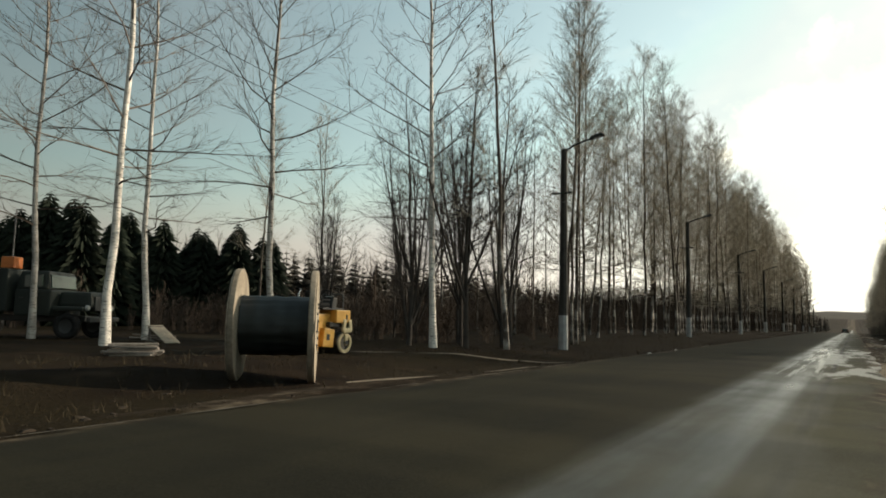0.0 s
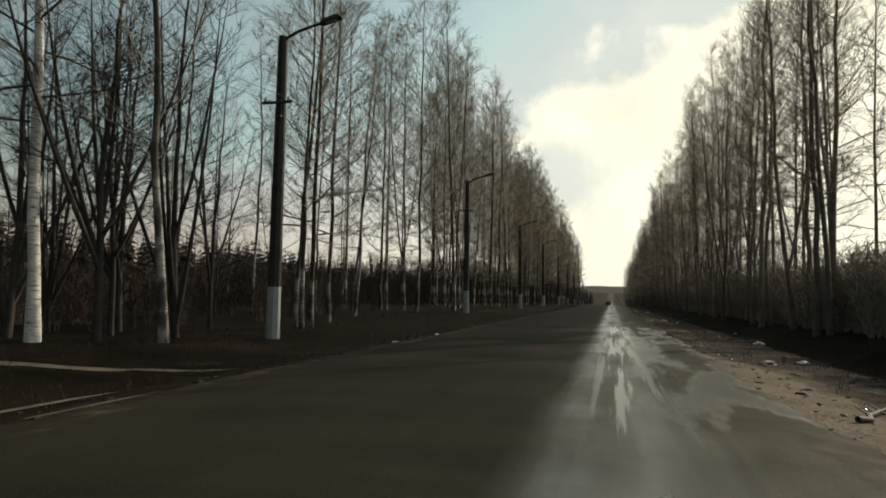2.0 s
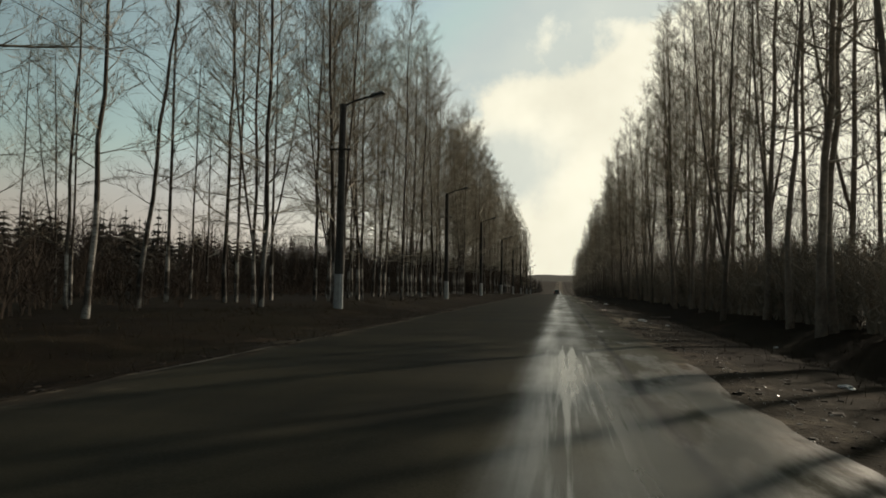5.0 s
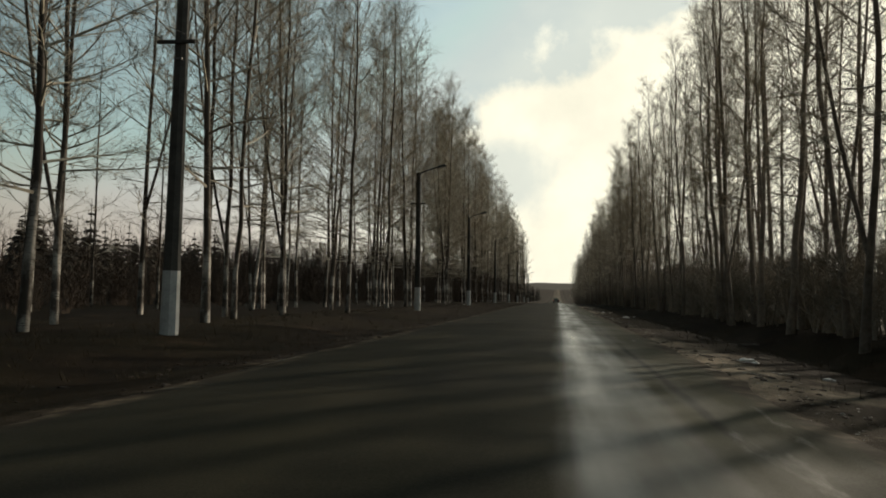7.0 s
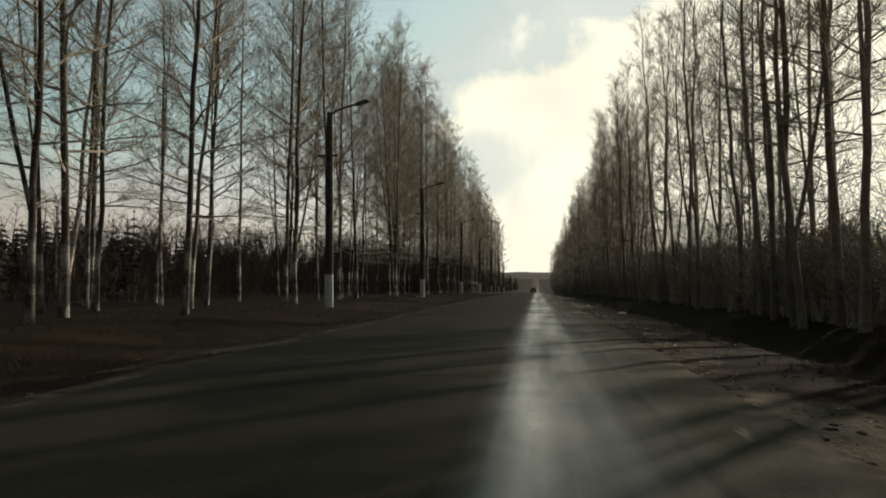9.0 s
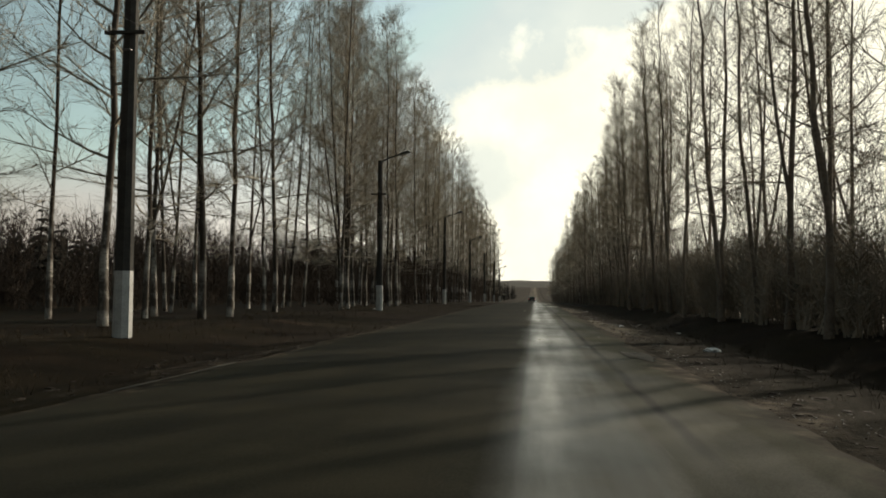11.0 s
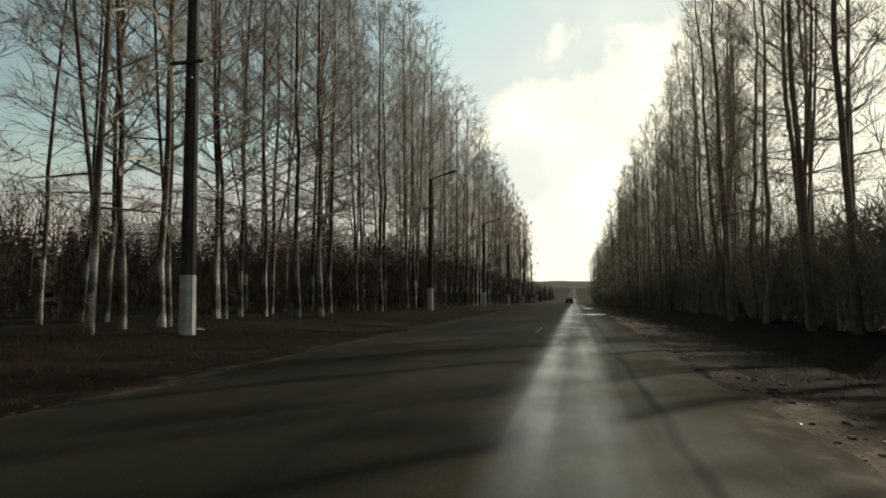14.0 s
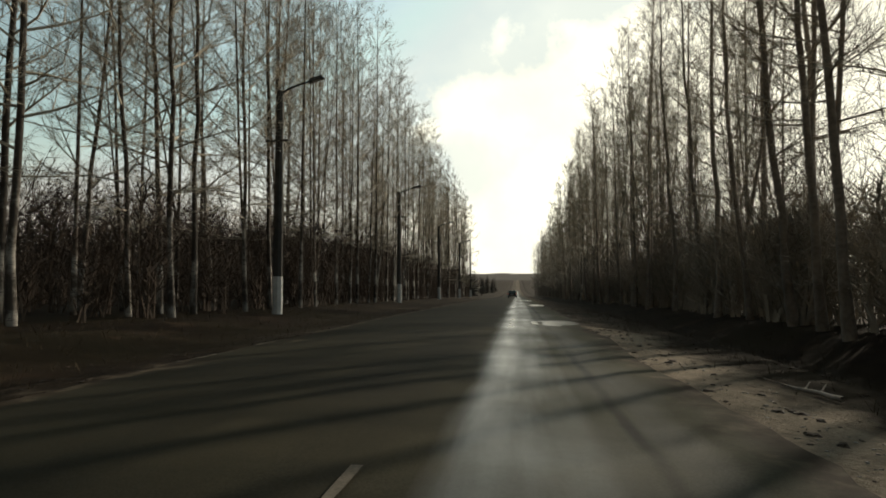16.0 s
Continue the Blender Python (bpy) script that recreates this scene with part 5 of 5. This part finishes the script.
# ---------------------------------------------------------------- the yard beside the road
def cable_drum(m):
    """Axis along local x; the flanges stand on the ground."""
    root = empty("cable_drum", m, "large wooden cable drum wrapped in black plastic", "cable drum")
    R, W, T = 1.05, 1.36, 0.11
    for side in (-1, 1):
        flange = part("flange", lathe([(0.06, -T / 2), (R - 0.015, -T / 2), (R, -T / 2 + 0.015), (R, T / 2 - 0.015), (R - 0.015, T / 2), (0.06, T / 2)],
                                      pose(side * W / 2, 0, R, 0, 90, 0), 48, True), M_WOOD, root, "pale weathered plank flange")
        # planks laid over the outer face
        edge_x = side * (W / 2 + T / 2 + 0.008)
        n = 17
        for k in range(n):
            y0 = -R + 2 * R * k / n
            yc = y0 + R / n
            ya, yb = yc - R / n + 0.003, yc + R / n - 0.003
            V, F = [], []
            for y in (ya, (ya + yb) / 2, yb):
                half = math.sqrt(max(0.0004, (R - 0.012) ** 2 - y * y))
                for x in (edge_x - 0.010, edge_x + 0.010):
                    V += [(x, y, R - half), (x, y, R + half)]
            for a in (0, 4):
                F += [(a, a + 1, a + 5, a + 4), (a + 2, a + 6, a + 7, a + 3), (a + 1, a + 3, a + 7, a + 5), (a, a + 4, a + 6, a + 2)]
            F += [(0, 2, 3, 1), (8, 9, 11, 10)]
            part("plank", (V, F), M_WOOD, flange)
        for k in range(8):
            a = 2 * math.pi * k / 8 + 0.2
            part("bolt", rod(0.028, 0.022, 0.03, pose(side * (W / 2 + T / 2 + 0.014), 0.42 * math.cos(a), R + 0.42 * math.sin(a), 0, 90 * side, 0), 8), M_DARK, flange, "dark bolt head")
        part("hub", lathe([(0.05, 0), (0.13, 0), (0.13, 0.02), (0.05, 0.02)], pose(edge_x + side * 0.008, 0, R, 0, 90 * side, 0), 20, True), M_DARK, flange, "steel hub ring")
    # the wound cable, wrapped in black plastic that lies in long folds
    length, rows_x, ring_n = W - T - 0.02, 26, 72
    V, F = [], []
    for i in range(rows_x + 1):
        x = -length / 2 + length * i / rows_x
        for k in range(ring_n):
            a = 2 * math.pi * k / ring_n
            fold = 0.022 * noise.noise((x * 0.9, math.cos(a) * 5.5, math.sin(a) * 5.5)) + 0.010 * noise.noise((x * 2.6, math.cos(a) * 13, math.sin(a) * 13))
            turn = 0.006 * math.cos(2 * math.pi * x / 0.055)
            rad = 0.545 + fold + turn
            V.append((x, rad * math.cos(a), R + rad * math.sin(a)))
    for i in range(rows_x):
        for k in range(ring_n):
            j = (k + 1) % ring_n
            F.append((i * ring_n + k, (i + 1) * ring_n + k, (i + 1) * ring_n + j, i * ring_n + j))
    part("wrapping", (V, F), M_WRAP, root, "black plastic wrapped round the cable", True)
    part("core", rod(0.49, 0.49, W - T, pose(-(W - T) / 2, 0, R, 0, 90, 0), 32), M_DARK, root)
    return root


drum_turn = 41.0
cable_drum(pose(-6.18, 31.66, lie(-6.2, 31.7) - 0.03, 0, 0, drum_turn) @ Matrix.Scale(0.95, 4))


def wheel(parent, m, r, w, name="wheel", rim=M_DARK):
    t = part(name, lathe([(r * 0.55, -w / 2), (r * 0.92, -w / 2), (r, -w * 0.36), (r, w * 0.36), (r * 0.92, w / 2), (r * 0.55, w / 2)], m, 28, True), M_RUBBER, parent, "black tyre", True)
    part("rim", lathe([(0.03, -w * 0.30), (r * 0.35, -w * 0.34), (r * 0.56, -w * 0.44), (r * 0.56, w * 0.44), (r * 0.35, w * 0.34), (0.03, w * 0.30)], m, 20), rim, t)
    return t


def road_roller(m):
    """A small tandem roller; its way is local x, the drums across local y, the near side at -y."""
    root = empty("road_roller", m, "small yellow road roller with a black open seat, parked on mud", "road roller")
    for x, nm in ((-0.95, "rear_drum"), (0.95, "front_drum")):
        d = part(nm, lathe([(0.05, -0.44), (0.20, -0.44), (0.21, -0.50), (0.29, -0.50), (0.31, -0.48), (0.31, 0.48), (0.29, 0.50), (0.21, 0.50), (0.20, 0.44), (0.05, 0.44)],
                           pose(x, 0, 0.31, 90, 0, 0), 36), M_DRUM, root, "worn steel drum", False)
        for s in (-1, 1):
            part("rim", lathe([(0.195, 0), (0.20, 0.025), (0.215, 0.04), (0.275, 0.04), (0.295, 0.025), (0.30, 0)], pose(x, s * 0.495, 0.31, -90 * s, 0, 0), 32, True), M_RIM, d, "dusty pale yellow rim")
            # a yoke hangs from the frame, narrowing to the axle
            yoke = part("yoke", fused(box((0.16, 0.07, 0.34), (x, s * 0.555, 0.40), 0.03, (180, 0, 0), 0.7), box((0.36, 0.09, 0.15), (x + 0.02, s * 0.555, 0.66), 0.04),
                                      box((0.13, 0.09, 0.34), (x - 0.11, s * 0.555, 0.82), 0.035, (0, 8, 0)), box((0.13, 0.09, 0.34), (x + 0.15, s * 0.555, 0.80), 0.035, (0, -8, 0))), M_RIM, root)
            part("axle_cap", rod(0.075, 0.06, 0.05, pose(x, s * 0.585, 0.32, -90 * s * -1, 0, 0), 14, 0.01), M_DARK, yoke)
            part("knob", rod(0.05, 0.04, 0.05, pose(x + 0.02, s * 0.59, 0.70, -90 * s * -1, 0, 0), 12, 0.01), M_DARK, yoke)
    # rear half: a big side panel, a lower skirt behind the drum, a sloping engine hood
    part("rear_panel", box((1.30, 1.16, 0.46), (-0.86, 0, 0.80), 0.035), M_YELLOW, root)
    part("rear_skirt", box((0.40, 1.15, 0.50), (-0.41, 0, 0.37), 0.03), M_YELLOW, root)
    part("panel_groove", box((0.50, 0.012, 0.012), (-0.46, -0.585, 0.63), 0.003, segs=1), M_DARK, root)
    part("belt", box((1.34, 1.19, 0.07), (-0.86, 0, 1.05), 0.02), M_YELLOW, root)
    hood = part("engine_hood", fused(box((1.06, 0.98, 0.34), (-0.95, 0, 1.24), 0.05, (0, 0, 0), 0.72)), M_YELLOW, root, "sloping yellow hood")
    part("hood_hatch", box((0.52, 0.02, 0.22), (-0.98, -0.455, 1.235), 0.008, (-22, 0, 0)), M_ORANGE, hood, "faded orange hatch")
    part("hood_slot", box((0.14, 0.02, 0.03), (-0.62, -0.50, 1.13), 0.006, (-22, 0, 0)), M_DARK, hood)
    part("water_tank", box((0.36, 0.86, 0.50), (-0.30, 0.06, 1.32), 0.10, taper=0.86), M_TANK, root, "olive-brown tank")
    V, F = [], []
    tube(V, F, [(-0.74, -0.30, 1.35), (-0.76, -0.30, 1.66), (-0.70, -0.30, 1.76), (-0.64, -0.30, 1.72)], [0.02, 0.02, 0.02, 0.016], 8, True)
    part("exhaust", (V, F), M_CHROME, root, "bent steel exhaust pipe", True)
    # the waist, in shade
    part("waist", box((0.74, 0.78, 0.86), (0.16, 0.06, 0.70), 0.05), M_YELLOW, root)
    skirt = part("front_skirt", box((0.44, 0.98, 0.52), (0.30, 0, 0.46), 0.04, (0, 6, 0)), M_YELLOW, root)
    part("step_hole", box((0.13, 0.02, 0.17), (0.26, -0.49, 0.48), 0.01), M_DARK, skirt, "dark step opening")
    part("articulation", rod(0.12, 0.12, 0.5, pose(-0.10, 0, 0.28), 14), M_DARK, root)
    # front half
    front = part("front_box", box((0.60, 1.14, 0.36), (0.80, 0, 1.06), 0.03), M_YELLOW, root)
    part("latch", box((0.05, 0.03, 0.16), (0.93, -0.575, 1.03), 0.008), M_DARK, front)
    part("front_frame", box((0.86, 0.96, 0.14), (0.76, 0, 0.83), 0.03), M_DARK, root)
    for s in (-1, 1):
        part("headlight", rod(0.06, 0.05, 0.05, pose(1.09, s * 0.38, 1.06, 0, 90, 0), 14), M_LENS, root, "round glass headlight")
    part("platform", box((0.90, 0.98, 0.05), (0.46, 0, 1.265), 0.015), M_DARK, root)
    seat = part("seat", box((0.46, 0.50, 0.14), (0.34, 0, 1.38), 0.05), M_RUBBER, root, "black padded seat")
    part("seat_back", box((0.14, 0.48, 0.42), (0.10, 0, 1.56), 0.05, (0, -8, 0)), M_RUBBER, seat)
    for s in (-1, 1):
        part("armrest", box((0.36, 0.06, 0.06), (0.32, s * 0.29, 1.52), 0.02), M_RUBBER, seat)
    console = part("console", box((0.20, 0.40, 0.34), (0.82, 0, 1.44), 0.04, (0, 12, 0)), M_DARK, root)
    part("dial_plate", box((0.10, 0.26, 0.02), (0.80, -0.02, 1.625), 0.006, (0, 12, 0)), M_CHROME, console, "bright dial plate")
    V, F = [], []
    tube(V, F, [(0.64 + 0.05 * math.sin(a), 0.19 * math.cos(a), 1.66 + 0.15 * math.sin(a)) for a in [2 * math.pi * k / 16 for k in range(17)]], [0.016] * 17, 6)
    part("steering_wheel", (V, F), M_RUBBER, console)
    for x, z in ((0.93, 1.70),):
        V, F = [], []
        tube(V, F, [(x, -0.42, 1.28), (x, -0.42, z - 0.06), (x + 0.03, -0.36, z), (x + 0.03, 0.36, z), (x, 0.42, z - 0.06), (x, 0.42, 1.28)], [0.018] * 6, 8)
        part("hand_rail", (V, F), M_STEEL, root, "bent steel hand rail", True)
    return root


road_roller(pose(-10.9, 37.5, lie(-10.9, 37.5) - 0.02, 0, 0, 90) @ Matrix.Scale(1.04, 4))


def old_truck(m):
    """A hooded lorry; it faces local +x."""
    root = empty("old_truck", m, "old dark green hooded truck with a box body, in shade", "truck")
    part("chassis", box((5.6, 0.9, 0.22), (-0.4, 0, 0.72), 0.03), M_DARK, root)
    part("cargo_box", box((3.2, 2.25, 1.55), (-1.75, 0, 1.72), 0.06), M_TRUCK, root)
    for k in range(5):
        part("side_rib", box((0.06, 0.04, 1.5), (-3.1 + 0.66 * k, -1.14, 1.72), 0.01, segs=1), M_TRUCK, root)
    cab = part("cab", fused(box((1.35, 1.95, 0.95), (0.70, 0, 1.28), 0.08), box((1.22, 1.85, 0.72), (0.62, 0, 2.08), 0.12, taper=0.88)), M_TRUCK, root)
    part("windscreen", box((0.04, 1.5, 0.48), (1.215, 0, 2.06), 0.015, (0, -7, 0)), M_GLASS, cab)
    for s in (-1, 1):
        part("side_window", box((0.66, 0.04, 0.44), (0.66, s * 0.895, 2.06), 0.015), M_GLASS, cab)
        part("door_handle", box((0.14, 0.03, 0.03), (0.30, s * 0.99, 1.45), 0.008), M_STEEL, cab)
        part("mudguard", box((1.15, 0.42, 0.16), (2.05, s * 0.86, 1.08), 0.07), M_TRUCK, root)
        part("headlight", rod(0.11, 0.09, 0.08, pose(2.62, s * 0.78, 1.12, 0, 90, 0), 16), M_LENS, root, "round headlight")
        for x in (2.0, -2.1):
            wheel(root, pose(x, s * 0.88, 0.46, 90, 0, 0), 0.46, 0.26)
    part("hood", box((1.35, 1.15, 0.58), (2.0, 0, 1.42), 0.14, taper=0.88), M_TRUCK, root)
    part("grille", box((0.06, 0.8, 0.52), (2.68, 0, 1.28), 0.02), M_DARK, root)
    part("bumper", box((0.12, 2.0, 0.18), (2.82, 0, 0.70), 0.03), M_DARK, root)
    part("orange_toolbox", box((0.5, 0.5, 0.42), (-0.35, -0.7, 2.72), 0.04), M_ORANGE, root, "orange box on the load bed")
    part("mast", rod(0.03, 0.025, 2.2, pose(-0.35, -0.7, 2.5), 8), M_STEEL, root)
    return root


old_truck(pose(-26.2, 37.3, lie(-26.2, 37.3) - 0.02, 0, 0, 30) @ Matrix.Scale(1.1, 4))


def plank_pile(m, n, length, label, seed, w=0.14):
    rng = random.Random(seed)
    root = empty("plank_pile", m, label, "planks")
    for k in range(n):
        layer, col = divmod(k, 5)
        part("plank", box((length * rng.uniform(0.8, 1.1), w * rng.uniform(0.8, 1.1), 0.055), (rng.uniform(-.12, .12), (col - 2) * (w + 0.03) + rng.uniform(-.03, .03), 0.035 + layer * 0.062), 0.008, (rng.uniform(-2, 2), rng.uniform(-1.5, 1.5), rng.uniform(-7, 7)), segs=1), M_DEADWOOD, root)
    return root


plank_pile(pose(-12.2, 32.9, lie(-12.2, 32.9), 0, 0, 50), 22, 1.05, "untidy pile of grey weathered boards on the grass", 3)


def board_heap(m):
    rng = random.Random(9)
    root = empty("board_heap", m, "pale plywood sheet leaning over a heap of old boards", "boards")
    part("sheet", box((1.5, 1.1, 0.03), (0.2, 0, 0.50), 0.006, (0, 36, 0), segs=1), M_WOOD, root, "pale sheet")
    for k in range(7):
        part("board", box((1.7, 0.13, 0.04), (-0.35 + rng.uniform(-.2, .2), rng.uniform(-.5, .5), 0.10 + 0.055 * k), 0.006, (0, rng.uniform(-8, 8), rng.uniform(-40, 40)), segs=1), M_DEADWOOD, root)
    part("trestle", fused(box((0.1, 1.0, 0.1), (-0.3, 0, 0.86), 0.01), box((0.09, 0.09, 0.85), (-0.3, -0.45, 0.42), 0.01), box((0.09, 0.09, 0.85), (-0.3, 0.45, 0.42), 0.01)), M_DEADWOOD, root)
    return root


board_heap(pose(-19.2, 38.5, lie(-19.2, 38.5) - 0.06, 0, 0, 14) @ Matrix.Scale(0.72, 4))


# ---------------------------------------------------------------- the car far ahead
def far_car(m):
    root = empty("car", m, "black estate car standing far down the road, seen from behind", "car")
    part("body", fused(box((1.76, 4.3, 0.62), (0, 0, 0.60), 0.14), box((1.62, 2.7, 0.62), (0, -0.5, 1.15), 0.16, taper=0.82)), M_CAR, root, smooth=False)
    part("rear_window", box((1.2, 0.03, 0.36), (0, -1.76, 1.17), 0.01, (-14, 0, 0)), M_GLASS, root)
    part("number_plate", box((0.5, 0.02, 0.11), (0, -2.16, 0.62), 0.005), M_LIME, root)
    part("bumper", box((1.7, 0.14, 0.22), (0, -2.14, 0.42), 0.04), M_DARK, root)
    for s in (-1, 1):
        part("tail_light", box((0.16, 0.05, 0.30), (s * 0.76, -2.13, 0.80), 0.02), M_RED, root, "red tail light")
        for y in (-1.35, 1.35):
            wheel(root, pose(s * 0.78, y, 0.31, 0, 90, 0), 0.31, 0.2)
    return root


far_car(pose(0.2, 262, road_z(262) + 0.05, 0, 0, 0))


# ---------------------------------------------------------------- litter
def rag(x, y, s, seed, label="crumpled dirty white plastic bag on the verge"):
    bm = bmesh.new()
    bmesh.ops.create_icosphere(bm, subdivisions=3, radius=1)
    for v in bm.verts:
        n = v.co.normalized()
        k = 1 + 0.55 * noise.noise(n * 1.8 + Vector((seed, 0, 0))) + 0.25 * noise.noise(n * 5 + Vector((0, seed, 0)))
        v.co = Vector((n.x * k * s, n.y * k * s * 0.6, max(-0.02, n.z * k * s * 0.35)))
    me = bpy.data.meshes.new("plastic_bag")
    bm.to_mesh(me)
    bm.free()
    me.materials.append(M_RAG)
    ob = new("plastic_bag", me)
    ob.matrix_basis = pose(x, y, lie(x, y), 0, 0, seed * 57)
    return tagged(ob, label, "litter", "litter beside the road")


for k, (x, y, s) in enumerate([(5.9, 57.1, 0.26), (5.0, 59.5, 0.12), (5.0, 74.7, 0.10), (7.5, 70.8, 0.10), (5.2, 49.1, 0.18), (4.3, 48.2, 0.16), (5.0, 107.4, 0.22), (4.3, 118.2, 0.14), (6.9, 120.4, 0.13),
                               (-4.6, 50.9, 0.09), (-4.4, 54.6, 0.09), (4.4, 77.2, 0.2), (-9.0, 131, 0.12)]):
    rag(x, y, s, k + 1)


def branch(x, y, length, turn, seed):
    rng = random.Random(seed)
    V, F = [], []
    way = [(length * (k / 6 - 0.5), rng.uniform(-.04, .04), 0.04 + rng.uniform(0, .02)) for k in range(7)]
    tube(V, F, way, [0.035 - 0.004 * k for k in range(7)], 6, True)
    for k in range(4):
        s = way[k + 2]
        tube(V, F, [s, (s[0] + 0.2, s[1] + rng.choice((-1, 1)) * 0.2, 0.12)], [0.014, 0.005], 4)
    ob = new("fallen_branch", mesh_of("fallen_branch", V, F, M_DEADWOOD, True))
    ob.matrix_basis = pose(x, y, lie(x, y), 0, 0, turn)
    return tagged(ob, "broken grey branch lying on the verge", "branch")


for k, (x, y, ln, tn) in enumerate([(5.6, 57.5, 1.2, 30), (4.9, 118.6, 1.0, 80), (4.0, 41.6, 1.3, 60), (6.2, 84.5, 1.1, 15), (4.6, 141, 1.2, 100)]):
    branch(x, y, ln, tn, k)
